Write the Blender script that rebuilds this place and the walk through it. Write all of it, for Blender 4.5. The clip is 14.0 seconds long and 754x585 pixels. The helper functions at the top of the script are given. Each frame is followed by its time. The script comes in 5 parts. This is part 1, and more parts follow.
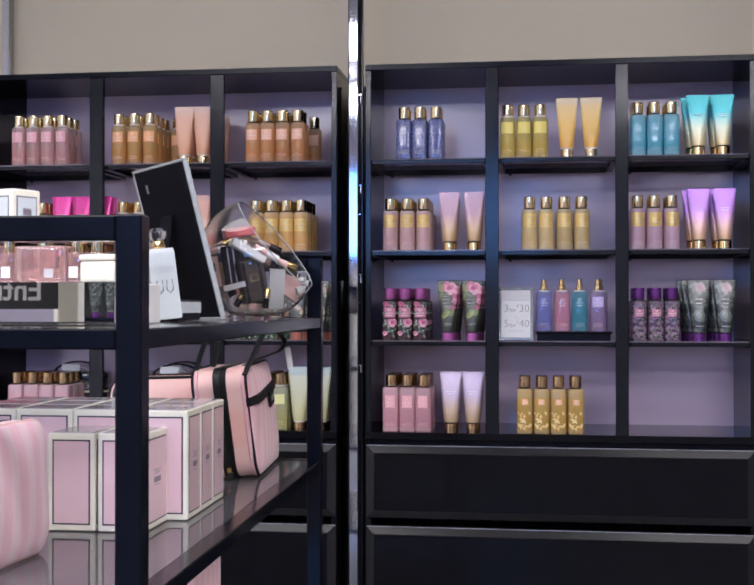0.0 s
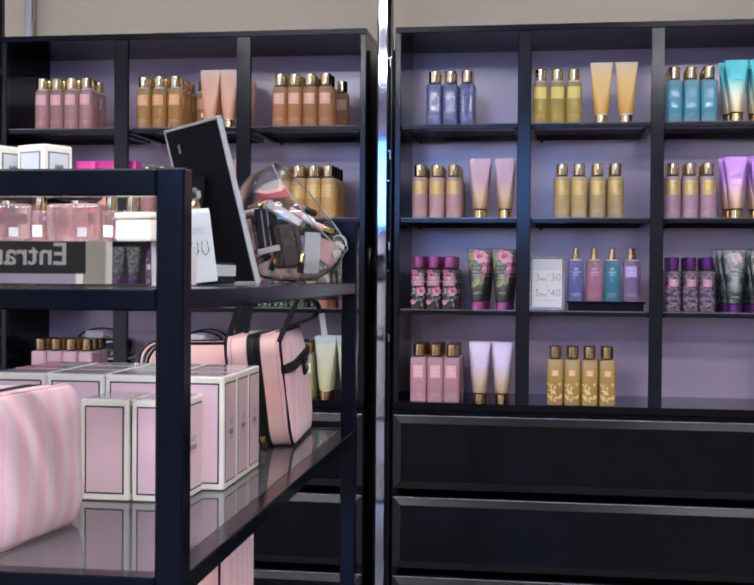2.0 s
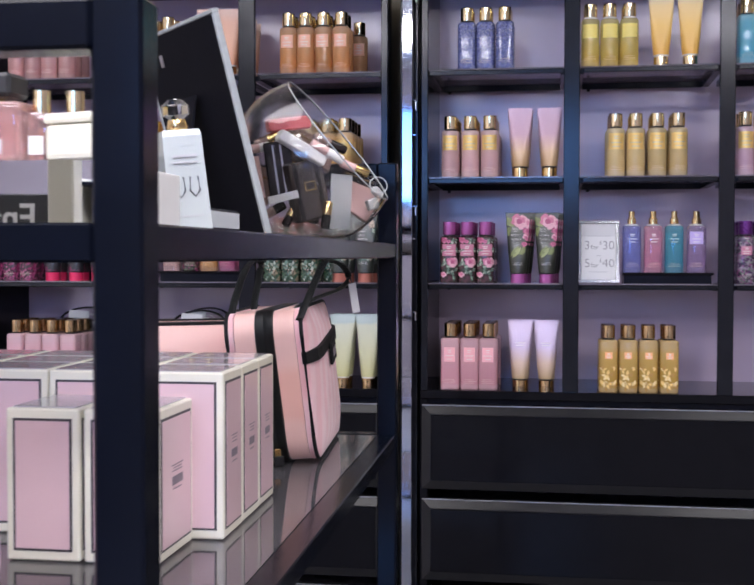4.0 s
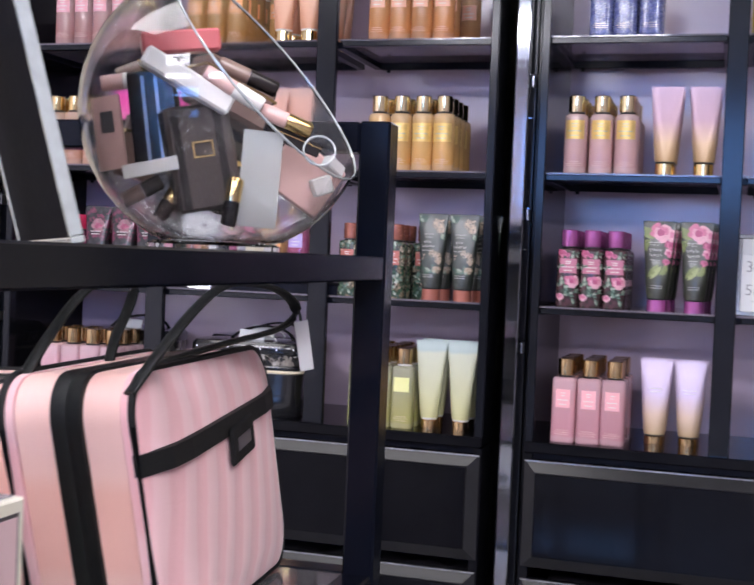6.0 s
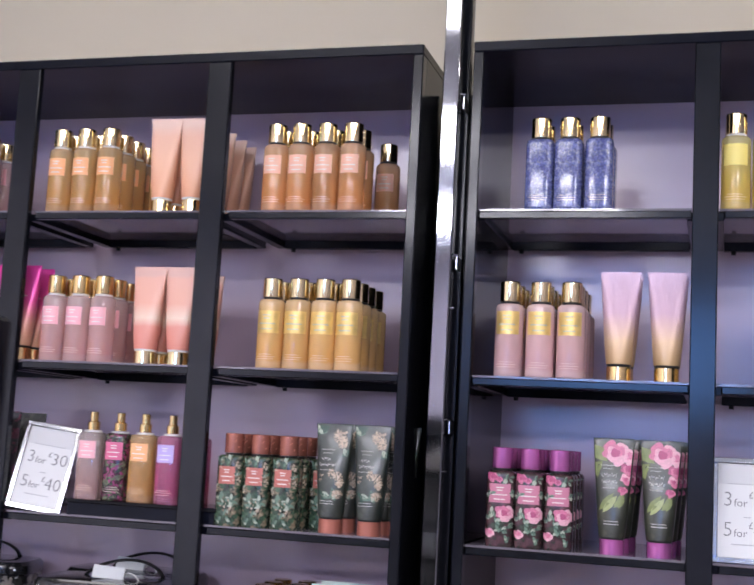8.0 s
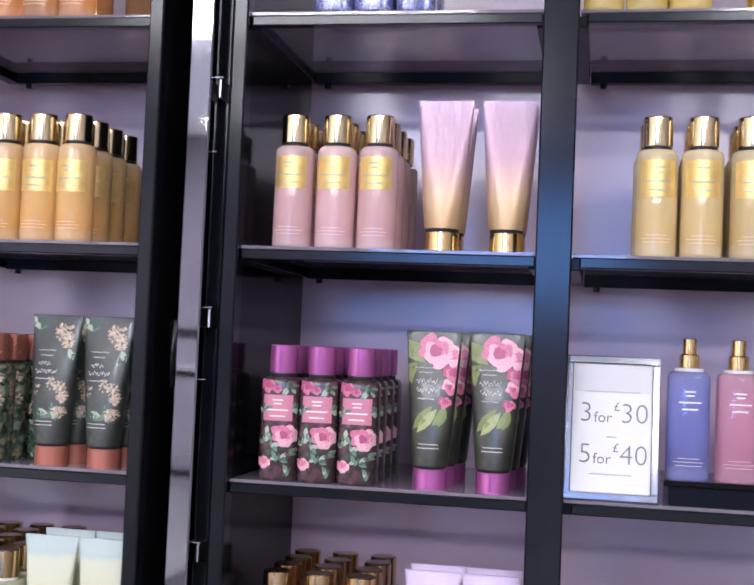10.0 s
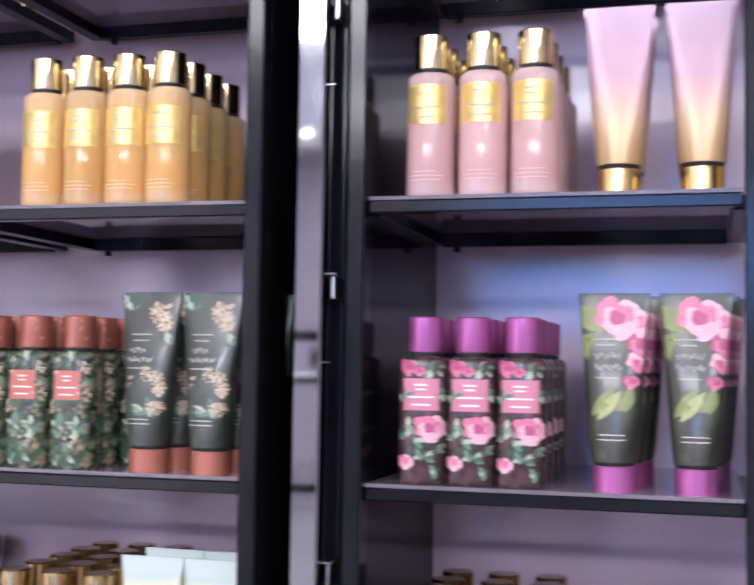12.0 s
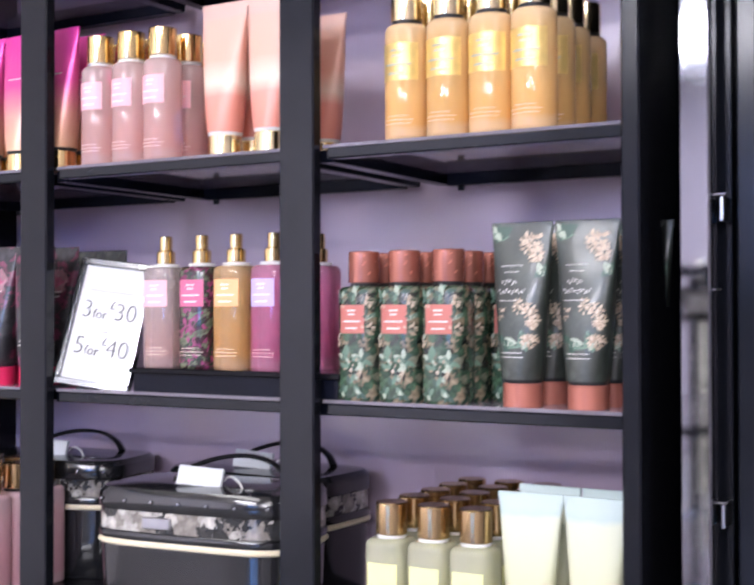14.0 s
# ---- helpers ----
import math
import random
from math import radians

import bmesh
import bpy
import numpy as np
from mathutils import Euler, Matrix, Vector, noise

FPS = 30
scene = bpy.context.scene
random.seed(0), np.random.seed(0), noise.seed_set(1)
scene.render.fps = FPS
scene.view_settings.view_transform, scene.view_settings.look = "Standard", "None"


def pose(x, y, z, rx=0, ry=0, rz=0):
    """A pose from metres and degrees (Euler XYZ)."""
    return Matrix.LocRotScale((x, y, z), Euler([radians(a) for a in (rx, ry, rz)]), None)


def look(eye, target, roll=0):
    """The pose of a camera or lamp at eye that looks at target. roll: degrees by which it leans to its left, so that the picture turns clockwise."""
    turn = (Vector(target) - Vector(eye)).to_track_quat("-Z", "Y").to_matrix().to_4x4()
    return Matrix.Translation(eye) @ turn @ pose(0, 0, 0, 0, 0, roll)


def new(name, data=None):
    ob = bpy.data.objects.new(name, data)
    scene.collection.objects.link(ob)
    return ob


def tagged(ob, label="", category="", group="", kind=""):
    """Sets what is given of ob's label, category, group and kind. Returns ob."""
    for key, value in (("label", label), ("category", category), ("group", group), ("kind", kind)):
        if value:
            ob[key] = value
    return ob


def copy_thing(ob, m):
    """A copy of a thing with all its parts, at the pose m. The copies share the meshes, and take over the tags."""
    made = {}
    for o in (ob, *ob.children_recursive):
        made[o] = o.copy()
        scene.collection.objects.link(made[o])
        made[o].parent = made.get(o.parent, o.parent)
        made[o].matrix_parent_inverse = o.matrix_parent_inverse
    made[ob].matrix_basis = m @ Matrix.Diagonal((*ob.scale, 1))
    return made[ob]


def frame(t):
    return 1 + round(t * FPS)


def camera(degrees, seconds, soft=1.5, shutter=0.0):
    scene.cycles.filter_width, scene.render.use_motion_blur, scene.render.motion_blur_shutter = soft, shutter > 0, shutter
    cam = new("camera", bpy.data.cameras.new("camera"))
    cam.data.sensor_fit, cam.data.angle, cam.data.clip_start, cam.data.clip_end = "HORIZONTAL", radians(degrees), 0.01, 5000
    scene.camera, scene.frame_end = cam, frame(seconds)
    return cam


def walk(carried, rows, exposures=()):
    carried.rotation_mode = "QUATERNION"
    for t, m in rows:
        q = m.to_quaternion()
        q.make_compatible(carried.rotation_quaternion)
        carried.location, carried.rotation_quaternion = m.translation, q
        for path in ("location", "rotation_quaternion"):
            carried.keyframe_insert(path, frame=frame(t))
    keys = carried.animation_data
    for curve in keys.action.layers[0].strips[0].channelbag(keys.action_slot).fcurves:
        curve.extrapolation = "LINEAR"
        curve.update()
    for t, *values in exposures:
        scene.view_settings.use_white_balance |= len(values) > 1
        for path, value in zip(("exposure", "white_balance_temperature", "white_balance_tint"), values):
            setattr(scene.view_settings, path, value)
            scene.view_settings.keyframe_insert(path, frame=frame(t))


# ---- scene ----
cam = camera(35.06, 14.0, soft=1.85, shutter=0.5)
# seconds, x, y, z, yaw, pitch, roll
ROWS = [
    (0.0, 0.183, -4.026, 1.312, 7.793, 0.576, 0.006),
    (0.5, 0.178, -4.036, 1.312, 8.048, 0.380, -0.167),
    (1.0, 0.174, -4.039, 1.311, 8.271, 0.068, -0.379),
    (1.5, 0.159, -4.012, 1.305, 8.437, -0.317, -0.273),
    (2.0, 0.137, -3.963, 1.302, 8.624, -0.825, -0.424),
    (2.5, 0.066, -3.856, 1.301, 8.380, -1.350, -0.426),
    (3.0, -0.005, -3.743, 1.285, 8.156, -1.690, -0.285),
    (5.5, 0.007, -2.900, 1.266, 13.790, -1.769, -1.160),
    (6.0, 0.055, -2.722, 1.286, 17.055, -1.678, -2.349),
    (6.5, 0.063, -2.571, 1.288, 19.126, -1.099, -2.567),
    (7.0, 0.043, -2.404, 1.308, 17.475, 0.669, -1.993),
    (7.5, 0.049, -2.274, 1.346, 16.577, 4.252, -2.619),
    (8.0, 0.049, -2.151, 1.358, 15.760, 7.329, -3.047),
    (8.5, 0.080, -2.013, 1.346, 14.364, 6.533, -2.840),
    (9.0, 0.089, -1.816, 1.368, 10.474, 3.556, -2.589),
    (11.5, 0.026, -1.248, 1.333, 12.260, 2.670, -1.006),
    (12.0, -0.035, -1.215, 1.314, 15.480, 3.551, -0.891),
    (12.5, -0.070, -1.226, 1.321, 19.261, 2.893, 0.202),
    (13.0, -0.083, -1.243, 1.316, 22.888, 2.654, 0.105),
    (13.5, -0.092, -1.225, 1.319, 27.219, 1.938, 0.231),
    (14.0, -0.132, -1.196, 1.299, 29.792, 0.787, 0.112),
]
walk(cam, [(t, pose(x, y, z, 90 + pitch, roll, yaw)) for t, x, y, z, yaw, pitch, roll in ROWS], [(0, -0.84), (3, -0.80), (5.5, -0.47), (7.5, -0.29), (8.5, -0.31), (9, -0.23), (11.5, 0.09), (14, 0.33)])

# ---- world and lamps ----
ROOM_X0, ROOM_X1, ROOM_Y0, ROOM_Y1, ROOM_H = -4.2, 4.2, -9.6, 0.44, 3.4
world = bpy.data.worlds.new("world")
scene.world = world
world.use_nodes = True
world.node_tree.nodes["Background"].inputs["Color"].default_value = (0.8, 0.85, 1.0, 1)
world.node_tree.nodes["Background"].inputs["Strength"].default_value = 0.05
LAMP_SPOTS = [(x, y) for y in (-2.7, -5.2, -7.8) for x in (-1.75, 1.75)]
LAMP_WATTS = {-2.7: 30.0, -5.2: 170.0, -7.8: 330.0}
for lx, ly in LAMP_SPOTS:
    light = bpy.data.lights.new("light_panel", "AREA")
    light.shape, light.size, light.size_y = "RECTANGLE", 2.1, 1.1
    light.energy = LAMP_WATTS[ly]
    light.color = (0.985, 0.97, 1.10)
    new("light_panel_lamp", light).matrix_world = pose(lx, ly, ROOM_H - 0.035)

# ceiling spotlights aimed down on the display rack
for spot_from, spot_to, watts in (((0.45, -3.85, ROOM_H - 0.03), (-0.40, -2.25, 1.1), 190.0), ((-0.45, -2.6, ROOM_H - 0.03), (-0.45, -2.4, 1.0), 100.0)):
    light = bpy.data.lights.new("rack_spotlight", "SPOT")
    light.energy, light.spot_size, light.spot_blend, light.shadow_soft_size = watts, radians(50), 0.6, 0.05
    light.color = (0.985, 0.97, 1.08)
    new("rack_spotlight_lamp", light).matrix_world = look(spot_from, spot_to)


# ---- node helpers ----
def nodes_of(name):
    m = bpy.data.materials.new(name)
    m.use_nodes = True
    nt = m.node_tree
    return m, nt, nt.nodes["Principled BSDF"]


def node(nt, kind, **values):
    n = nt.nodes.new(kind)
    for key, value in values.items():
        if key in n.inputs:
            n.inputs[key].default_value = value
    return n


def mix_rgb(nt, fac, a, b, blend="MIX"):
    n = nt.nodes.new("ShaderNodeMix")
    n.data_type, n.blend_type = "RGBA", blend
    for slot, v in ((0, fac), (6, a), (7, b)):
        if isinstance(v, bpy.types.NodeSocket):
            nt.links.new(v, n.inputs[slot])
        elif slot == 0:
            n.inputs[0].default_value = v
        else:
            n.inputs[slot].default_value = (*v[:3], 1)
    return n.outputs[2]


def math_node(nt, op, a, b=0.0, c=0.0):
    n = nt.nodes.new("ShaderNodeMath")
    n.operation = op
    for i, v in enumerate((a, b, c)):
        if isinstance(v, bpy.types.NodeSocket):
            nt.links.new(v, n.inputs[i])
        else:
            n.inputs[i].default_value = v
    return n.outputs[0]


def ramp(nt, fac, stops, constant=False):
    n = nt.nodes.new("ShaderNodeValToRGB")
    n.color_ramp.interpolation = "CONSTANT" if constant else "LINEAR"
    els = n.color_ramp.elements
    while len(els) < len(stops):
        els.new(0.5)
    for e, (p, c) in zip(els, stops):
        e.position, e.color = p, (*c[:3], 1)
    nt.links.new(fac, n.inputs[0])
    return n.outputs[0]


def noise_tex(nt, scale, detail=3.0, coord="Object", stretch=None):
    tc = nt.nodes.new("ShaderNodeTexCoord")
    out = tc.outputs[coord]
    if stretch:
        mp = nt.nodes.new("ShaderNodeMapping")
        mp.inputs["Scale"].default_value = stretch
        nt.links.new(out, mp.inputs["Vector"])
        out = mp.outputs[0]
    n = node(nt, "ShaderNodeTexNoise", Scale=scale, Detail=detail)
    nt.links.new(out, n.inputs["Vector"])
    return n.outputs["Fac"]


def bump(nt, bsdf, height, strength=0.1, distance=0.002):
    b = node(nt, "ShaderNodeBump", Strength=strength, Distance=distance)
    nt.links.new(height, b.inputs["Height"])
    nt.links.new(b.outputs[0], bsdf.inputs["Normal"])


def surface(name, color, rough=0.5, metal=0.0, vary=0.12, scale=18.0, relief=0.0, spec=0.5, coat=0.0, trans=0.0,
            ior=1.45, rough_vary=0.08, random_tint=0.0):
    """A plain material with uneven tone, gloss and relief."""
    m, nt, b = nodes_of(name)
    coarse = noise_tex(nt, scale)
    fine = noise_tex(nt, scale * 9, 4)
    dark = tuple(c * (1 - vary) for c in color)
    pale = tuple(min(1, c * (1 + vary)) for c in color)
    col = mix_rgb(nt, coarse, dark, pale)
    if random_tint:
        info = nt.nodes.new("ShaderNodeObjectInfo")
        f = math_node(nt, "MULTIPLY_ADD", info.outputs["Random"], random_tint, 1 - random_tint / 2)
        hsv = nt.nodes.new("ShaderNodeHueSaturation")
        nt.links.new(col, hsv.inputs["Color"])
        nt.links.new(f, hsv.inputs["Value"])
        col = hsv.outputs[0]
    nt.links.new(col, b.inputs["Base Color"])
    nt.links.new(math_node(nt, "MULTIPLY_ADD", fine, rough_vary, max(0.0, rough - rough_vary / 2)), b.inputs["Roughness"])
    b.inputs["Metallic"].default_value = metal
    b.inputs["Specular IOR Level"].default_value = spec
    b.inputs["Coat Weight"].default_value = coat
    b.inputs["Coat Roughness"].default_value = 0.05
    b.inputs["Transmission Weight"].default_value = trans
    b.inputs["IOR"].default_value = ior
    if relief:
        bump(nt, b, fine, relief)
    return m


def liquid(name, top, bottom, trans=0.62, rough=0.05):
    """Tinted liquid in a clear bottle: colour shifts a little from shoulder to base."""
    m, nt, b = nodes_of(name)
    tc = nt.nodes.new("ShaderNodeTexCoord")
    sep = nt.nodes.new("ShaderNodeSeparateXYZ")
    nt.links.new(tc.outputs["Object"], sep.inputs[0])
    f = math_node(nt, "MULTIPLY_ADD", sep.outputs[2], 8.0, -0.1)
    wob = math_node(nt, "MULTIPLY_ADD", noise_tex(nt, 30), 0.16, -0.08)
    top, bottom = (tuple(min(0.96, v ** (1.0 - 0.15 * trans) * (1.0 + 0.2 * trans)) for v in c) for c in (top, bottom))
    foot, shoulder = tuple(v * 0.75 + 0.20 for v in bottom), tuple(v * 0.78 + 0.16 for v in top)
    col = ramp(nt, math_node(nt, "ADD", f, wob), [(0.0, foot), (0.05, bottom), (0.80, top), (0.93, shoulder)])
    # upright highlights on the glass, mixed into the colour as paler streaks
    highlight_streak = noise_tex(nt, 1.0, 3, stretch=(260, 260, 9))
    col = mix_rgb(nt, math_node(nt, "MULTIPLY", highlight_streak, 0.22), col, tuple(min(1.0, v * 1.2 + 0.02) for v in top))
    info = nt.nodes.new("ShaderNodeObjectInfo")
    hsv = nt.nodes.new("ShaderNodeHueSaturation")
    nt.links.new(col, hsv.inputs["Color"])
    nt.links.new(math_node(nt, "MULTIPLY_ADD", info.outputs["Random"], 0.16, 0.92), hsv.inputs["Value"])
    nt.links.new(hsv.outputs[0], b.inputs["Base Color"])
    b.inputs["Roughness"].default_value = rough
    b.inputs["Transmission Weight"].default_value = trans
    b.inputs["IOR"].default_value = 1.36
    b.inputs["Specular IOR Level"].default_value = 0.4
    return m


def grading(name, stops, height=0.2, rough=0.38, metal=0.0, creased=0.0):
    """Colour that changes up the height of a lotion tube."""
    m, nt, b = nodes_of(name)
    tc = nt.nodes.new("ShaderNodeTexCoord")
    sep = nt.nodes.new("ShaderNodeSeparateXYZ")
    nt.links.new(tc.outputs["Object"], sep.inputs[0])
    wob = math_node(nt, "MULTIPLY_ADD", noise_tex(nt, 25), 0.08, -0.04)
    f = math_node(nt, "ADD", math_node(nt, "MULTIPLY", sep.outputs[2], 1 / height), wob)
    nt.links.new(ramp(nt, f, stops), b.inputs["Base Color"])
    b.inputs["Roughness"].default_value = rough
    b.inputs["Metallic"].default_value = metal
    b.inputs["Coat Weight"].default_value = 0.05
    crease = noise_tex(nt, 34, 3, stretch=(1.0, 1.0, 0.32))
    lift = math_node(nt, "MULTIPLY", crease, math_node(nt, "MULTIPLY_ADD", f, 0.9, 0.1))
    bump(nt, b, lift, 0.22 + creased, 0.006)
    return m


def floral(name, palette, cell=110.0, flowers=(), rough=0.2, trans=0.0, metal=0.0):
    """A printed wrap of leaves and blossoms. flowers: (x, z, radius, inner colour, outer colour)."""
    m, nt, b = nodes_of(name)
    tc = nt.nodes.new("ShaderNodeTexCoord")
    warp = node(nt, "ShaderNodeTexNoise", Scale=130.0, Detail=5.0)
    nt.links.new(tc.outputs["Object"], warp.inputs["Vector"])
    shift = nt.nodes.new("ShaderNodeVectorMath")
    shift.operation = "MULTIPLY_ADD"
    nt.links.new(warp.outputs["Color"], shift.inputs[0])
    shift.inputs[1].default_value = (0.022, 0.022, 0.022)
    nt.links.new(tc.outputs["Object"], shift.inputs[2])
    vor = node(nt, "ShaderNodeTexVoronoi", Scale=cell * 1.4)
    nt.links.new(shift.outputs[0], vor.inputs["Vector"])
    pick = nt.nodes.new("ShaderNodeSeparateColor")
    nt.links.new(vor.outputs["Color"], pick.inputs[0])
    n = len(palette)
    col = ramp(nt, pick.outputs[0], [(i / n, c) for i, c in enumerate(palette)], True)
    vein = ramp(nt, vor.outputs["Distance"], [(0.0, (1.2, 1.2, 1.2)), (0.7, (0.30, 0.30, 0.30))])
    col = mix_rgb(nt, 0.7, col, vein, "MULTIPLY")
    sep = nt.nodes.new("ShaderNodeSeparateXYZ")
    nt.links.new(shift.outputs[0], sep.inputs[0])
    for fx, fz, fr, inner, outer in flowers:
        dx = math_node(nt, "SUBTRACT", sep.outputs[0], fx + 0.011)
        dz = math_node(nt, "SUBTRACT", sep.outputs[2], fz + 0.011)
        d = math_node(nt, "SQRT", math_node(nt, "ADD", math_node(nt, "MULTIPLY", dx, dx), math_node(nt, "MULTIPLY", dz, dz)))
        r = math_node(nt, "DIVIDE", d, fr)
        rings = math_node(nt, "SINE", math_node(nt, "MULTIPLY", r, 13.0))
        tone = math_node(nt, "MULTIPLY_ADD", rings, 0.16, math_node(nt, "MULTIPLY", r, 0.8))
        petal = mix_rgb(nt, 0.55, ramp(nt, tone, [(0.1, inner), (0.9, outer)]), vein, "MULTIPLY")
        inside = math_node(nt, "LESS_THAN", r, 1.0)
        col = mix_rgb(nt, inside, col, petal)
    nt.links.new(col, b.inputs["Base Color"])
    b.inputs["Roughness"].default_value = rough
    b.inputs["Transmission Weight"].default_value = trans
    b.inputs["Metallic"].default_value = metal
    b.inputs["Coat Weight"].default_value = 0.22
    b.inputs["Coat Roughness"].default_value = 0.08
    return m


def striped(name, a, c, pitch, axis=1, rough=0.7, pleat=0.0):
    """Soft woven fabric with upright stripes and shallow puckers."""
    m, nt, b = nodes_of(name)
    tc = nt.nodes.new("ShaderNodeTexCoord")
    sep = nt.nodes.new("ShaderNodeSeparateXYZ")
    nt.links.new(tc.outputs["Object"], sep.inputs[0])
    wob = math_node(nt, "MULTIPLY_ADD", noise_tex(nt, 14, 2), 0.016, 0.0)
    s = math_node(nt, "SINE", math_node(nt, "MULTIPLY", math_node(nt, "ADD", sep.outputs[axis], wob), 2 * math.pi / pitch))
    f = math_node(nt, "MULTIPLY_ADD", s, 1.6, 0.5)
    clamp = nt.nodes.new("ShaderNodeClamp")
    nt.links.new(f, clamp.inputs[0])
    col = mix_rgb(nt, clamp.outputs[0], a, c)
    stain = noise_tex(nt, 9, 4)
    col = mix_rgb(nt, math_node(nt, "MULTIPLY", stain, 0.35), col, tuple(v * 0.75 for v in a))
    nt.links.new(col, b.inputs["Base Color"])
    b.inputs["Roughness"].default_value = rough
    b.inputs["Sheen Weight"].default_value = 0.25
    weave = noise_tex(nt, 700, 2)
    folds = noise_tex(nt, 16, 2, stretch=(1, 1, 0.35))
    h = math_node(nt, "ADD", math_node(nt, "MULTIPLY", weave, 0.08), folds)
    if pleat:
        h = math_node(nt, "ADD", h, math_node(nt, "MULTIPLY", s, pleat))
    bump(nt, b, h, 0.5, 0.006)
    return m


# ---- materials ----
BLACK = surface("black_lacquer", (0.005, 0.006, 0.012), 0.20, spec=0.14, vary=0.3, relief=0.02, rough_vary=0.14)
BLACK_GLOSS = surface("black_gloss_lacquer", (0.006, 0.006, 0.008), 0.08, spec=0.13, vary=0.3, rough_vary=0.08)
RACK_BLACK = surface("black_rack_steel", (0.003, 0.004, 0.008), 0.16, spec=0.14, vary=0.3, relief=0.03, rough_vary=0.12)
BLACK_SATIN = surface("black_satin_metal", (0.008, 0.009, 0.013), 0.14, spec=0.34, vary=0.25, relief=0.03)
BEVEL = surface("black_bevel_edge", (0.018, 0.018, 0.020), 0.2, spec=0.4, vary=0.2)
SHELF_GLASS = surface("smoked_shelf_glass", (0.40, 0.36, 0.43), 0.06, spec=0.6, vary=0.2, rough_vary=0.05, trans=0.6)
CHROME = surface("chrome", (0.47, 0.48, 0.52), 0.05, 1.0, vary=0.05, rough_vary=0.06)
SIGN_FRAME = surface("bright_silver_frame", (0.40, 0.41, 0.43), 0.12, 1.0, vary=0.25, scale=50)
# pale metal for the highlight line modelled on the drawer edges
EDGE_HIGHLIGHT = surface("painted_edge_highlight", (0.42, 0.42, 0.45), 0.3, 0.8, vary=0.6, scale=9)
STEEL = surface("brushed_steel", (0.45, 0.45, 0.47), 0.3, 1.0, vary=0.1)
WALL = surface("cream_wall_paint", (0.70, 0.62, 0.47), 0.75, vary=0.06, scale=1.3, relief=0.06)
# assumed tone for unseen walls, dark so black lacquer reflects less
FAR_WALL = surface("dark_reflected_wall", (0.20, 0.18, 0.21), 0.7, vary=0.15, scale=1.5, relief=0.06)
ROOM_WALL = surface("white_wall_paint", (0.76, 0.72, 0.75), 0.75, vary=0.1, scale=1.5, relief=0.06)
CEILING = surface("ceiling_paint", (0.6, 0.58, 0.56), 0.8, vary=0.05, scale=2.0)
FLOOR = surface("grey_floor_tile", (0.13, 0.125, 0.125), 0.3, vary=0.12, scale=3.0)
GOLD = surface("gold_cap", (0.86, 0.62, 0.28), 0.16, 1.0, vary=0.12, random_tint=0.12)
PALE_GOLD = surface("pale_gold_cap", (0.90, 0.73, 0.42), 0.14, 1.0, vary=0.1, random_tint=0.12)
BRONZE = surface("bronze_cap", (0.64, 0.44, 0.23), 0.2, 1.0, vary=0.15, random_tint=0.12)
COPPER = surface("copper_red_cap", (0.44, 0.165, 0.12), 0.26, 0.6, vary=0.12, random_tint=0.1)
CORAL = surface("coral_cap", (0.42, 0.15, 0.11), 0.3, 0.3, vary=0.1)
MAGENTA = surface("magenta_cap", (0.48, 0.14, 0.38), 0.24, 0.6, vary=0.12, random_tint=0.1)
VIOLET_CAP = surface("violet_cap", (0.16, 0.04, 0.22), 0.28, 0.6, vary=0.15, random_tint=0.1)
RED_CAP = surface("red_cap", (0.72, 0.03, 0.12), 0.3, 0.1, vary=0.1)
WHITE_PLASTIC = surface("white_plastic", (0.78, 0.77, 0.75), 0.35, vary=0.05)
MILK_GLASS = surface("milky_white_glass", (0.46, 0.50, 0.50), 0.16, vary=0.05, coat=0.4)
DARK_PLASTIC = surface("dark_plastic", (0.02, 0.02, 0.022), 0.35)
PAPER = surface("white_card", (0.70, 0.70, 0.70), 0.6, vary=0.03, relief=0.03)
GREY_PAPER = surface("grey_card", (0.45, 0.45, 0.47), 0.6, vary=0.05)
HEADER_PAPER = surface("pale_grey_card", (0.60, 0.60, 0.61), 0.6, vary=0.05)
MATTE_BLACK = surface("matte_black_board", (0.006, 0.006, 0.009), 0.6, spec=0.06)
INK = surface("grey_ink", (0.06, 0.06, 0.07), 0.6)
CARD_INK = surface("faded_grey_print", (0.22, 0.18, 0.21), 0.55)
SIGN_INK = surface("soft_grey_ink", (0.21, 0.21, 0.22), 0.6)
FOIL_INK = surface("grey_olive_print", (0.46, 0.46, 0.36), 0.4, vary=0.2, scale=200)
PALE_INK = surface("pale_print", (0.8, 0.78, 0.74), 0.5, vary=0.05)
SOFT_INK = surface("soft_pale_print", (0.74, 0.58, 0.50), 0.5, vary=0.05)
GOLD_FOIL = surface("gold_foil_label", (0.74, 0.53, 0.19), 0.34, 0.55, vary=0.25, scale=60)
PINK_LABEL = surface("pink_label", (0.86, 0.45, 0.50), 0.45, vary=0.06)
ORANGE_LABEL = surface("orange_label", (0.90, 0.46, 0.22), 0.45, vary=0.06)
PEACH_LABEL = surface("peach_label", (0.85, 0.50, 0.36), 0.4, vary=0.06)
YELLOW_LABEL = surface("yellow_label", (0.88, 0.74, 0.22), 0.45, vary=0.06)
LEMON_LABEL = surface("lemon_label", (0.80, 0.80, 0.38), 0.45, vary=0.06)
CORAL_LABEL = surface("coral_label", (0.50, 0.16, 0.13), 0.45, vary=0.1)
ROSE_LABEL = surface("rose_label", (0.55, 0.20, 0.29), 0.45, vary=0.1)
HOT_LABEL = surface("hot_pink_label", (0.62, 0.14, 0.26), 0.4, vary=0.1)
LILAC_LABEL = surface("lilac_label", (0.52, 0.42, 0.75), 0.4, vary=0.1)
WHITE_BOX = surface("white_box_card", (0.80, 0.77, 0.64), 0.42, vary=0.04, coat=0.3)
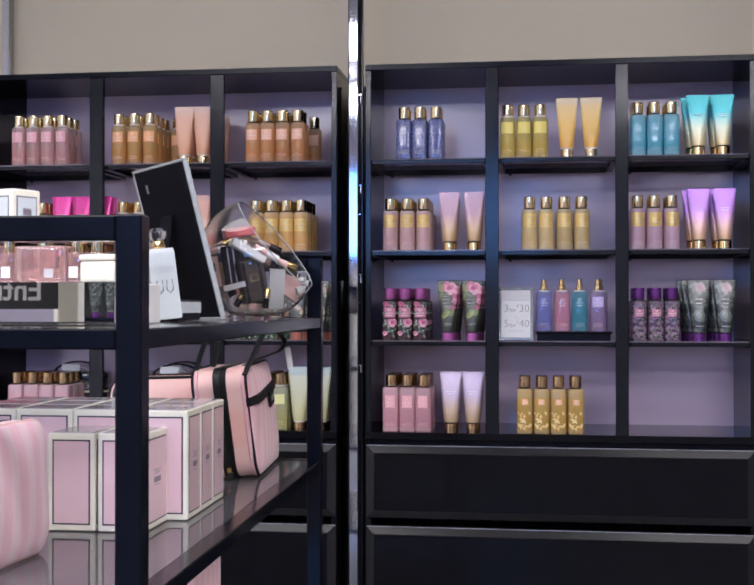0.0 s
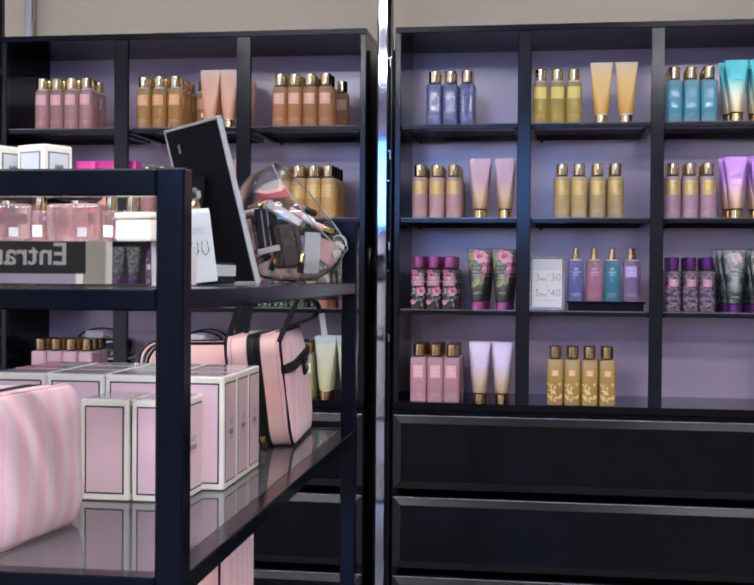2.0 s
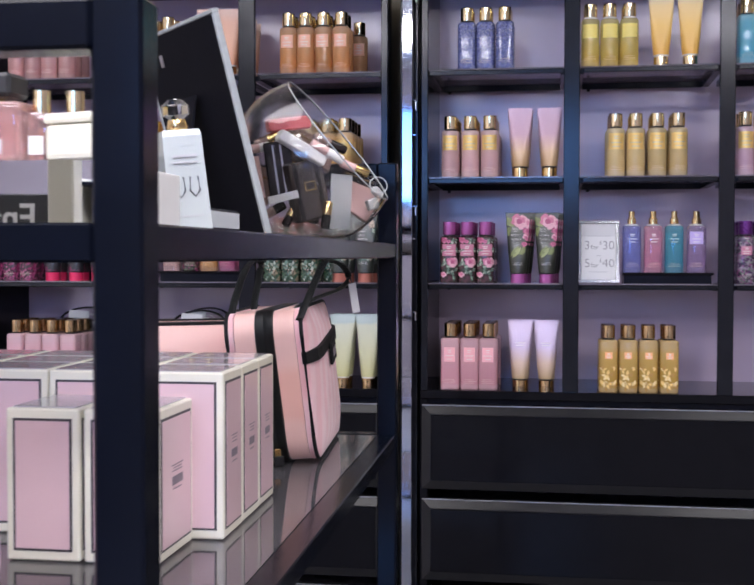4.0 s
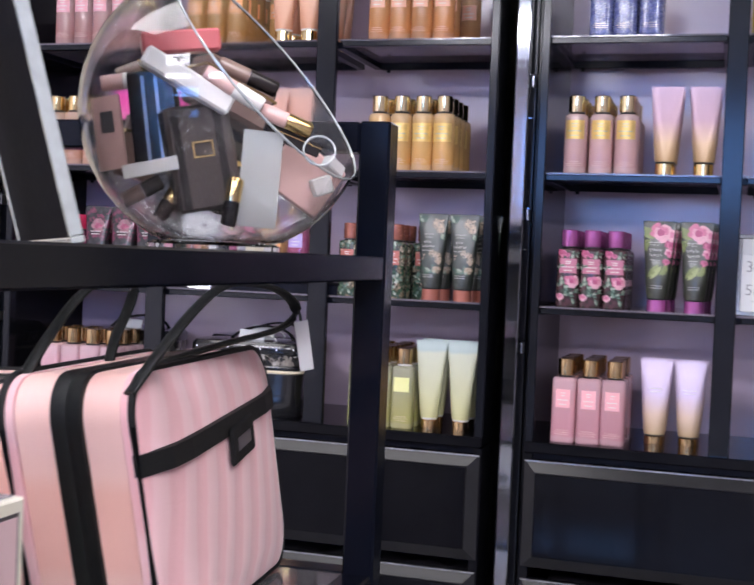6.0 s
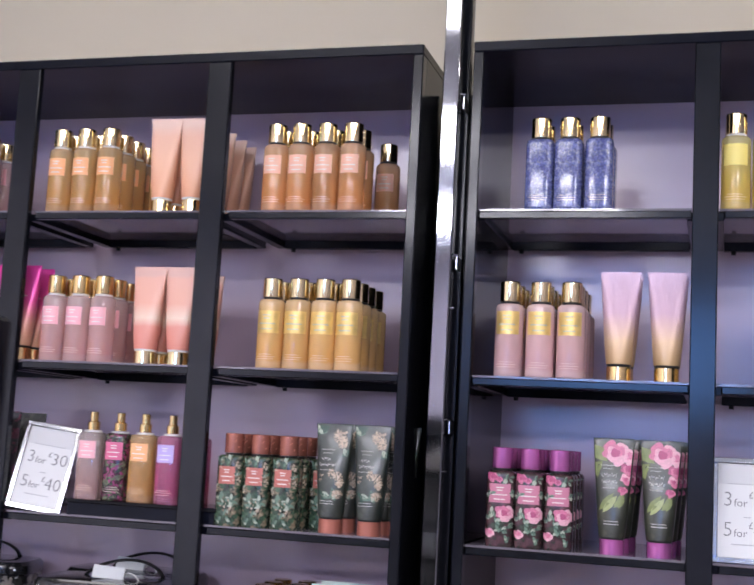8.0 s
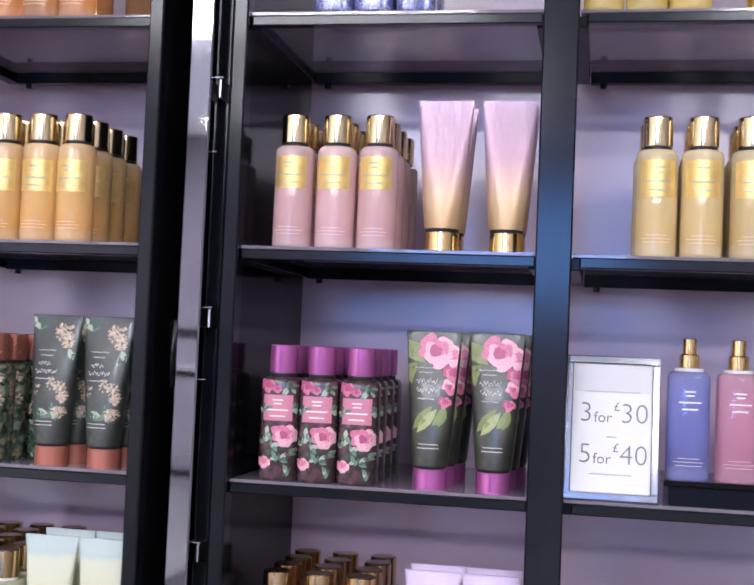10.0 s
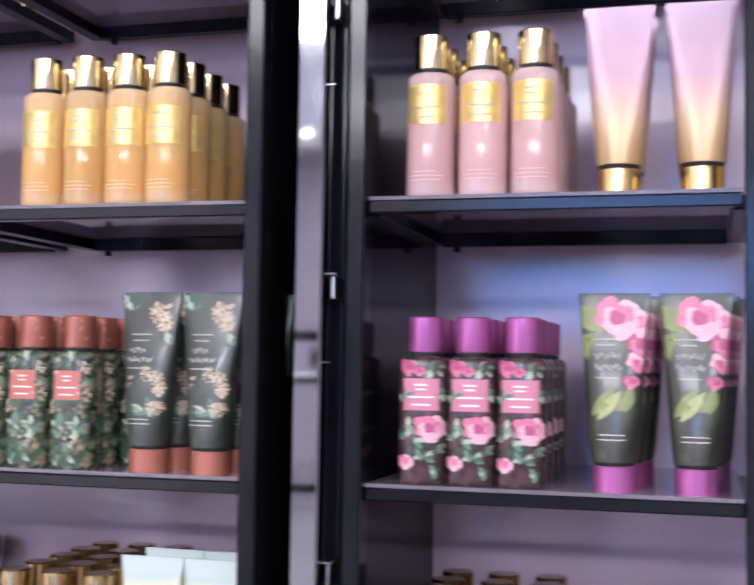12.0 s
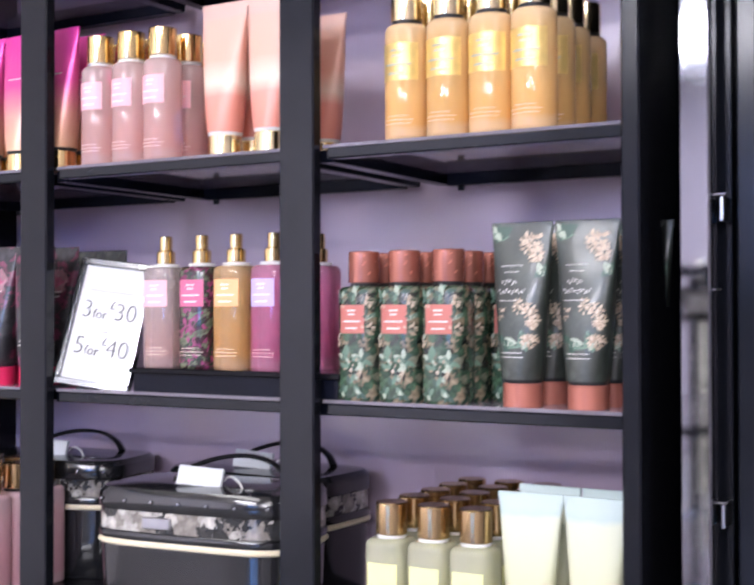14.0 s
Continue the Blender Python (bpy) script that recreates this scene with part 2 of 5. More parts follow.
PALE_PANEL = surface("pale_blue_grey_panel", (0.60, 0.64, 0.66), 0.4, vary=0.06, coat=0.3)
PINK_CARD = surface("pink_box_panel", (0.72, 0.50, 0.53), 0.38, vary=0.06, scale=12, coat=0.5)
CHARCOAL = surface("charcoal_line", (0.05, 0.045, 0.05), 0.5)
FILM = surface("clear_film_top", (0.40, 0.38, 0.40), 0.12, vary=0.35, scale=50, relief=0.3, coat=0.5)
BLACK_CLOTH = surface("black_webbing", (0.010, 0.010, 0.011), 0.65, vary=0.3, scale=60, relief=0.2, spec=0.25)
PEACH_CLOTH = striped("peach_pink_satin", (0.84, 0.48, 0.41), (0.86, 0.56, 0.50), 0.13, 2, 0.42, 0.0)
ZIP_TAPE = surface("glossy_black_zip", (0.008, 0.009, 0.009), 0.32, vary=0.3, scale=120, relief=0.25, spec=0.3)
PINK_STRIPE = striped("pink_striped_cloth", (0.80, 0.47, 0.51), (0.81, 0.59, 0.60), 0.036, pleat=0.12)
PINK_TONE = striped("pink_tonal_striped_cloth", (0.86, 0.48, 0.50), (0.90, 0.59, 0.60), 0.038, pleat=0.22)
MIRROR = surface("mirror_glass", (0.85, 0.86, 0.87), 0.015, 1.0, vary=0.02, rough_vary=0.01)
SIGN_GREY = surface("dark_grey_sign", (0.035, 0.036, 0.04), 0.5)
SIGN_WHITE = surface("white_sign_letter", (0.7, 0.7, 0.7), 0.5)
CREAM = surface("cream_panel", (0.62, 0.60, 0.50), 0.5, vary=0.06)
DARK_FABRIC = surface("dark_fabric", (0.03, 0.026, 0.035), 0.8, vary=0.6, scale=40, relief=0.3)
PATENT = surface("black_patent", (0.012, 0.012, 0.014), 0.16, vary=0.3, coat=0.6)
CREAM_PIPING = surface("cream_piping", (0.70, 0.62, 0.45), 0.45, vary=0.1)
GREY_TAG = surface("grey_security_tag", (0.5, 0.52, 0.54), 0.4, vary=0.05)
ACRYLIC_EDGE = surface("bright_acrylic_edge", (0.34, 0.36, 0.36), 0.12, vary=0.3, scale=60, coat=0.8, spec=0.8)


def clear_glass(name, tint=(1, 1, 1), rough=0.02, ior=1.45):
    m, nt, b = nodes_of(name)
    b.inputs["Base Color"].default_value = (*tint, 1)
    b.inputs["Transmission Weight"].default_value = 1.0
    b.inputs["IOR"].default_value = ior
    smear = noise_tex(nt, 40, 3)
    nt.links.new(math_node(nt, "MULTIPLY_ADD", smear, 0.05, rough), b.inputs["Roughness"])
    return m


ACRYLIC = clear_glass("clear_acrylic", (0.97, 0.98, 0.98))
RACK_GLASS = surface("smoked_rack_glass", (0.20, 0.19, 0.20), 0.06, spec=0.5, trans=0.75, rough_vary=0.05)
PINK_GLASS = surface("pink_perfume_glass", (0.88, 0.60, 0.59), 0.04, vary=0.1, scale=30, trans=0.85, coat=0.2)


def lavender_panel():
    """Back panel: lavender lacquer under polished glass."""
    m, nt, b = nodes_of("lavender_back_panel")
    cloud = noise_tex(nt, 2.2, 3)
    nt.links.new(mix_rgb(nt, cloud, (0.465, 0.37, 0.48), (0.53, 0.42, 0.535)), b.inputs["Base Color"])
    nt.links.new(math_node(nt, "MULTIPLY_ADD", noise_tex(nt, 30), 0.06, 0.2), b.inputs["Roughness"])
    b.inputs["Specular IOR Level"].default_value = 0.5
    b.inputs["IOR"].default_value = 1.75
    return m


LAVENDER = lavender_panel()


def blue_screen():
    m, nt, b = nodes_of("blue_video_screen")
    em = nt.nodes.new("ShaderNodeEmission")
    c = ramp(nt, noise_tex(nt, 1.2, 2), [(0.3, (0.08, 0.22, 0.75)), (0.7, (0.20, 0.45, 1.0))])
    nt.links.new(c, em.inputs["Color"])
    em.inputs["Strength"].default_value = 20.0
    nt.links.new(em.outputs[0], nt.nodes["Material Output"].inputs["Surface"])
    return m


def lamp_face(name, strength):
    m, nt, b = nodes_of(name)
    em = nt.nodes.new("ShaderNodeEmission")
    em.inputs["Color"].default_value = (1, 0.94, 0.86, 1)
    em.inputs["Strength"].default_value = strength
    nt.links.new(em.outputs[0], nt.nodes["Material Output"].inputs["Surface"])
    return m


BLUE_SCREEN = blue_screen()
LAMP_FACE = lamp_face("light_panel_face", 4.0)
SPOT_FACE = lamp_face("spotlight_face", 60.0)


# ---- mesh helpers ----
def mesh_of(name, bm, material, smooth=False):
    me = bpy.data.meshes.new(name)
    bmesh.ops.recalc_face_normals(bm, faces=bm.faces)
    bm.to_mesh(me)
    bm.free()
    me.materials.append(material)
    if smooth:
        me.shade_smooth()
        me.set_sharp_from_angle(angle=radians(38))
    return me


def part(name, bm, material, parent, label="", smooth=False, at=None):
    ob = new(name, mesh_of(name, bm, material, smooth))
    ob.parent = parent
    if at is not None:
        ob.matrix_basis = at
    if label:
        tagged(ob, label)
    return ob


def thing(name, label, category, m=None, group="", kind=""):
    ob = new(name)
    ob.empty_display_size = 0.05
    if m is not None:
        ob.matrix_basis = m
    return tagged(ob, label, category, group, kind)


def block(x0, x1, y0, y1, z0, z1, bevel=0.0, bm=None, segments=1):
    made = bm is None
    bm = bm or bmesh.new()
    g = bmesh.ops.create_cube(bm, size=1.0, matrix=Matrix.LocRotScale(
        ((x0 + x1) / 2, (y0 + y1) / 2, (z0 + z1) / 2), None, (abs(x1 - x0), abs(y1 - y0), abs(z1 - z0))))
    if bevel:
        edges = {e for v in g["verts"] for e in v.link_edges}
        bmesh.ops.bevel(bm, geom=list(edges), offset=bevel, segments=segments, affect="EDGES", profile=0.6)
    return bm


def outline(radius, count, power=2.0, depth=1.0):
    """A ring, from round (power 2) to a rounded square."""
    pts = []
    for i in range(count):
        a = 2 * math.pi * (i + 0.5) / count
        c, s = math.cos(a), math.sin(a)
        pts.append((radius * math.copysign(abs(c) ** (2 / power), c), radius * depth * math.copysign(abs(s) ** (2 / power), s)))
    return pts


def loft(rings, close_bottom=True, close_top=True, bm=None):
    """rings: lists of (x, y, z) of one length."""
    bm = bm or bmesh.new()
    rows = [[bm.verts.new(p) for p in ring] for ring in rings]
    n = len(rows[0])
    for a, c in zip(rows, rows[1:]):
        for i in range(n):
            bm.faces.new((a[i], a[(i + 1) % n], c[(i + 1) % n], c[i]))
    if close_bottom:
        bm.faces.new(rows[0][::-1])
    if close_top:
        bm.faces.new(rows[-1])
    return bm


def turned(profile, count=24, power=2.0, bm=None, close=True):
    return loft([[(x, y, z) for x, y in outline(r, count, power)] for r, z in profile], close, close, bm)


def sweep(points, radius, sides=8, bm=None, flat=1.0, closed=False):
    """A rod along points; flat squeezes it into a band."""
    bm = bm or bmesh.new()
    pts = [Vector(p) for p in points]
    rings = []
    for i, p in enumerate(pts):
        a = pts[i - 1] if i else (pts[-1] if closed else p)
        c = pts[(i + 1) % len(pts)] if i < len(pts) - 1 or closed else p
        t = (c - a).normalized()
        side = t.cross(Vector((0, 0, 1)))
        side = side.normalized() if side.length > 1e-4 else Vector((1, 0, 0))
        up = side.cross(t).normalized()
        ring = []
        for k in range(sides):
            ang = 2 * math.pi * (k + 0.5) / sides
            ring.append(p + side * (radius * math.cos(ang)) + up * (radius * flat * math.sin(ang)))
        rings.append(ring)
    if closed:
        rings.append(rings[0])
        rows = [[bm.verts.new(p) for p in ring] for ring in rings[:-1]]
        rows.append(rows[0])
        for a, c in zip(rows, rows[1:]):
            for i in range(sides):
                bm.faces.new((a[i], a[(i + 1) % sides], c[(i + 1) % sides], c[i]))
        return bm
    return loft(rings, bm=bm)


def arc_points(a, c, rise, n=12, bend=(0, 0, 0)):
    a, c, bend = Vector(a), Vector(c), Vector(bend)
    out = []
    for i in range(n + 1):
        f = i / n
        w = 4 * f * (1 - f)
        out.append(a.lerp(c, f) + Vector((0, 0, rise)) * w ** 0.7 + bend * w)
    return out


def wrap_patch(radius, power, z0, z1, half, proud=0.0005, steps=10):
    """A label that follows the front of a bottle. half: half its width as a share of the radius."""
    r = radius + proud
    xs = [half * radius * (2 * i / steps - 1) for i in range(steps + 1)]
    pts = [(x, -(r ** power - abs(x) ** power) ** (1 / power)) for x in xs]
    bm = bmesh.new()
    rows = [[bm.verts.new((x, y, z)) for x, y in pts] for z in (z0, z1)]
    back = [[bm.verts.new((x * 0.985, y * 0.985, z)) for x, y in pts] for z in (z0, z1)]
    for i in range(steps):
        bm.faces.new((rows[0][i], rows[0][i + 1], rows[1][i + 1], rows[1][i]))
        bm.faces.new((rows[0][i], rows[0][i + 1], back[0][i + 1], back[0][i]))
        bm.faces.new((rows[1][i], rows[1][i + 1], back[1][i + 1], back[1][i]))
    return bm


def text_mesh(words, size, material, parent, at, name="lettering", thick=0.0004, label="", align="CENTER", space=1.0, thin=0.0):
    cu = bpy.data.curves.new(name, "FONT")
    cu.body, cu.size, cu.extrude, cu.align_x, cu.space_character = words, size, thick, align, space
    cu.resolution_u = 3
    cu.offset = thin
    tmp = bpy.data.objects.new(name, cu)
    scene.collection.objects.link(tmp)
    dg = bpy.context.evaluated_depsgraph_get()
    me = bpy.data.meshes.new_from_object(tmp.evaluated_get(dg))
    bpy.data.objects.remove(tmp)
    bpy.data.curves.remove(cu)
    me.materials.clear()
    me.materials.append(material)
    ob = new(name, me)
    ob.parent = parent
    ob.matrix_basis = at
    if label:
        tagged(ob, label)
    return ob


# ---- room ----
def structure(name, bm, material, label, category):
    ob = new(name, mesh_of(name, bm, material))
    return tagged(ob, label, category, kind="structure")


structure("wall_north", block(ROOM_X0 - 0.2, ROOM_X1 + 0.2, ROOM_Y1, ROOM_Y1 + 0.2, 0, ROOM_H), WALL, "cream painted shop wall behind the shelving", "wall")
# unseen room sides: dark south and east, white west, toned to shape reflections
structure("wall_south", block(ROOM_X0 - 0.2, ROOM_X1 + 0.2, ROOM_Y0 - 0.2, ROOM_Y0, 0, ROOM_H), FAR_WALL, "unseen wall, made dark to deepen reflections in black lacquer", "wall")
structure("wall_west", block(ROOM_X0 - 0.2, ROOM_X0, ROOM_Y0, ROOM_Y1, 0, ROOM_H), ROOM_WALL, "unseen wall, made white to brighten fill and reflections", "wall")
structure("wall_east", block(ROOM_X1, ROOM_X1 + 0.2, ROOM_Y0, ROOM_Y1, 0, ROOM_H), FAR_WALL, "unseen wall, made dark to deepen reflections in black lacquer", "wall")
structure("ceiling", block(ROOM_X0 - 0.2, ROOM_X1 + 0.2, ROOM_Y0 - 0.2, ROOM_Y1 + 0.2, ROOM_H, ROOM_H + 0.2), CEILING, "plain off-white ceiling with round downlights", "ceiling")
structure("floor", block(ROOM_X0 - 0.2, ROOM_X1 + 0.2, ROOM_Y0 - 0.2, ROOM_Y1 + 0.2, -0.2, 0), FLOOR, "grey polished shop floor", "floor")

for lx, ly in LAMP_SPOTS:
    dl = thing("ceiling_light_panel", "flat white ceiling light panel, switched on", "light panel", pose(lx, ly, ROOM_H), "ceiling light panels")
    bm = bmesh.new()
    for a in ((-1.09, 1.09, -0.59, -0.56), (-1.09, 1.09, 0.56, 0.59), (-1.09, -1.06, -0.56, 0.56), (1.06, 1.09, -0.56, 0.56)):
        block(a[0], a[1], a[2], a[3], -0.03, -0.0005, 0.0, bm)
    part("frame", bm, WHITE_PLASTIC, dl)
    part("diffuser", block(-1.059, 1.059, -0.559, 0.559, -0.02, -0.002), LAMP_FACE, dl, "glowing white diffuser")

spot_proto = thing("ceiling_spotlight", "small round recessed ceiling spotlight, switched on", "spotlight", None, "ceiling spotlights")
part("trim_ring", turned([(0.062, -0.006), (0.060, -0.0005)], 24), WHITE_PLASTIC, spot_proto, "white trim ring", smooth=True)
part("lens", turned([(0.036, -0.010), (0.040, -0.0065)], 20), SPOT_FACE, spot_proto, "glowing lens")
for sy in range(9):
    for sx in (-3.5, -0.45, 0.45, 3.5):
        copy_thing(spot_proto, pose(sx, -0.85 - 1.0 * sy, ROOM_H))
for sx in (-2.4, -1.5, 1.5, 2.4):
    for sy in (-1.1, -3.95, -6.5):
        copy_thing(spot_proto, pose(sx, sy, ROOM_H))
for ob in list(spot_proto.children) + [spot_proto]:
    bpy.data.objects.remove(ob)

scr = thing("video_screen", "large blue glowing video screen hung in the shop", "screen", pose(-0.90, ROOM_Y0 + 0.062, 2.35))
part("bezel", block(-1.24, 1.24, -0.0615, -0.01, -0.52, 0.52, 0.01), DARK_PLASTIC, scr)
part("panel", block(-1.2, 1.2, -0.012, -0.004, -0.48, 0.48), BLUE_SCREEN, scr, "glowing blue panel")

# ---- wall shelving ----
SHELF_Z = (1.809, 1.497, 1.190, 0.879)
TOP_Z, BACK_Y = 2.131, 0.372


def shelving(name, x0, x1, posts, label):
    """x0, x1: outer sides. posts: left and right edges of the uprights between the columns."""
    s = thing(name, label, "shelving", pose(0, 0, 0), "black wall shelving")
    e = 0.020
    part("upright", block(x0, x0 + e, 0, 0.03, 0.86, TOP_Z - 0.02, 0.002), BLACK_SATIN, s)
    part("upright", block(x1 - e, x1, 0, 0.03, 0.86, TOP_Z - 0.02, 0.002), BLACK_SATIN, s)
    for a, c in posts:
        part("upright", block(a, c, 0, 0.018, 0.86, TOP_Z - 0.02, 0.002), BLACK_SATIN, s)
    part("side_panel", block(x0, x0 + 0.016, 0.03, BACK_Y, 0.86, TOP_Z - 0.02), BLACK_GLOSS, s)
    part("side_panel", block(x1 - 0.016, x1, 0.03, BACK_Y, 0.86, TOP_Z - 0.02), BLACK_GLOSS, s)
    part("top_board", block(x0, x1, 0, BACK_Y + 0.02, TOP_Z - 0.02, TOP_Z, 0.002), BLACK, s)
    part("back_panel", block(x0 + 0.016, x1 - 0.016, BACK_Y, BACK_Y + 0.015, 0.86, TOP_Z - 0.02), LAVENDER, s, "polished lavender panel")
    spans = [x0 + e] + [v for ac in posts for v in ac] + [x1 - e]
    for z in SHELF_Z[:3]:
        for a, c in zip(spans[::2], spans[1::2]):
            left = 0.010 if a > x0 + e else 0.001
            sh = part("shelf", block(a + left, c - 0.001, 0.014, 0.030, z - 0.018, z - 0.0045, 0.0015), BLACK_SATIN, s)
            part("arm", block(a - 0.010, a + 0.010, 0.0305, 0.352, z - 0.020, z - 0.0045, 0.001), BLACK, sh)
            part("arm", block(c - 0.010, c + 0.010, 0.0305, 0.352, z - 0.020, z - 0.0045, 0.001), BLACK, sh)
            part("rail", block(a + 0.011, c - 0.011, 0.334, 0.352, z - 0.022, z - 0.0045, 0.001), BLACK, sh)
            part("glass", block(a + 0.001, c - 0.001, 0.0145 if a == x0 + e else 0.019, 0.366, z - 0.004, z), SHELF_GLASS, sh, "smoked glass shelf plate").visible_shadow = False
            part("bracket", turned([(0.005, z - 0.029), (0.005, z - 0.0225)], 10), BLACK_SATIN, sh, at=pose(a + 0.03, 0.343, 0))
    part("deck", block(x0, x1, -0.012, BACK_Y, 0.853, SHELF_Z[3], 0.003), BLACK_GLOSS, s)
    return s


shelving("display_shelving", -1.806, -0.506, [(-1.391, -1.341), (-0.954, -0.904)], "tall black wall shelving with lavender back, stocked with body mists")
shelving("display_shelving", -0.408, 0.882, [(0.0, 0.045), (0.43, 0.473)], "tall black wall shelving with lavender back, stocked with body mists")


def drawer_base(x0, x1):
    """Low black carcass under the shelving with wide bevelled drawers, slots open between them."""
    d = thing("drawer_base", "wide glossy black drawers with dark clothes inside", "drawer unit", pose(0, 0, 0), "drawer bases")
    part("side", block(x0, x0 + 0.02, 0.0, BACK_Y, 0.02, 0.851), BLACK_GLOSS, d)
    part("side", block(x1 - 0.02, x1, 0.0, BACK_Y, 0.02, 0.851), BLACK_GLOSS, d)
    part("back", block(x0 + 0.02, x1 - 0.02, BACK_Y - 0.02, BACK_Y, 0.02, 0.851), BLACK, d)
    part("plinth", block(x0, x1, 0.02, 0.06, 0, 0.05), BLACK, d)
    part("top_rail", block(x0 + 0.021, x1 - 0.021, 0.012, 0.05, 0.838, 0.8525), BLACK, d)
    for z0, z1 in ((0.589, 0.836), (0.322, 0.561), (0.056, 0.294)):
        f = part("drawer_front", block(x0 + 0.004, x1 - 0.004, -0.002, 0.016, z0, z1), BLACK_GLOSS, d)
        t, b = 0.026, 0.014
        bm = bmesh.new()
        lo = [(x0 + 0.004, -0.0025, z0), (x1 - 0.004, -0.0025, z0), (x1 - 0.004, -0.0025, z1), (x0 + 0.004, -0.0025, z1)]
        hi = [(x0 + 0.004 + t, -0.0025 - b, z0 + t), (x1 - 0.004 - t, -0.0025 - b, z0 + t), (x1 - 0.004 - t, -0.0025 - b, z1 - t), (x0 + 0.004 + t, -0.0025 - b, z1 - t)]
        loft([lo, hi], bm=bm)
        part("bevel", bm, BEVEL, f, "bevelled black frame")
        part("panel", block(x0 + 0.006 + t, x1 - 0.006 - t, -0.021, -0.0172, z0 + t + 0.002, z1 - t - 0.002, 0.002), BLACK_GLOSS, f)
        # added strip: the glint along the bevel's top edge, built as a pale line
        part("edge_line", block(x0 + 0.005, x1 - 0.005, -0.0048, -0.003, z1 - 0.0032, z1 - 0.0004), EDGE_HIGHLIGHT, f, "thin pale strip standing in for the upper edge's highlight")
        bot = part("drawer_box", block(x0 + 0.024, x1 - 0.024, 0.018, 0.34, z0 + 0.01, z0 + 0.02), BLACK, d)
    return d


drawer_base(-1.806, -0.506)
drawer_base(-0.408, 0.882)
for x0, x1 in ((-1.76, -0.55), (-0.36, 0.84)):
    for z0 in (0.609, 0.342, 0.076):
        bm = bmesh.new()
        nx, ny = 60, 8
        grid = [[bm.verts.new((x0 + (x1 - x0) * i / nx, 0.03 + 0.28 * j / ny, z0 + 0.185 + 0.03 * noise.noise((i * 0.31, j * 0.5, z0 * 9)) + 0.012 * noise.noise((i * 1.1, j * 1.3, z0 * 7)))) for j in range(ny + 1)] for i in range(nx + 1)]
        for i in range(nx):
            for j in range(ny):
                bm.faces.new((grid[i][j], grid[i + 1][j], grid[i + 1][j + 1], grid[i][j + 1]))
        skirt = [[grid[i][0] for i in range(nx + 1)], [bm.verts.new((x0 + (x1 - x0) * i / nx, 0.03, z0 + 0.012)) for i in range(nx + 1)]]
        for i in range(nx):
            bm.faces.new((skirt[0][i], skirt[0][i + 1], skirt[1][i + 1], skirt[1][i]))
        ob = new("folded_garments", mesh_of("folded_garments", bm, DARK_FABRIC, True))
        tagged(ob, "dark folded garments heaped inside a black drawer", "clothing", "drawer contents", "stuff")


# ---- chrome uprights and slotted standards ----
WALL_RAIL_X = -1.893
def chrome_pole(x, label):
    p = thing("chrome_pole", label, "pole", pose(x, 0, 0), "chrome poles")
    part("tube", block(-0.0155, 0.0155, -0.004, 0.026, 0.0, ROOM_H - 0.002, 0.002), CHROME, p)
    part("standard", block(-0.026, 0.026, 0.045, 0.07, 0.0, ROOM_H - 0.002, 0.001), BLACK_SATIN, p, "black slotted standard behind the tube")
    part("cover_plate", block(-0.032, 0.032, 0.24, 0.25, 0.0, TOP_Z - 0.03), BLACK_SATIN, p)
    for z in (1.105, 1.413, 1.72, 2.03):
        k = part("hook", block(0.016, 0.029, 0.006, 0.009, z - 0.0014, z + 0.0014, 0.0006), CHROME, p, "small chrome bracket hook")
        part("tongue", block(0.022, 0.0245, 0.012, 0.0445, z - 0.026, z - 0.002), STEEL, k)
    for z in (1.318, 1.62):
        part("hook", block(0.016, 0.024, 0.007, 0.009, z - 0.001, z + 0.001), CHROME, p, "small chrome bracket hook")
    return p


for px in (-1.853, -0.449, 0.925):
    chrome_pole(px, "square chrome pole between the shelving bays")


wr = thing("wall_rail", "slim steel rail fixed upright on the cream wall", "rail", pose(WALL_RAIL_X, 0.40, 0))
part("channel", block(-0.015, 0.015, 0.0, 0.038, 0.0, ROOM_H - 0.002, 0.002), STEEL, wr)
part("lip", block(0.0155, 0.0185, 0.004, 0.038, 0.0, ROOM_H - 0.003), CHROME, wr, "bright chrome edge")

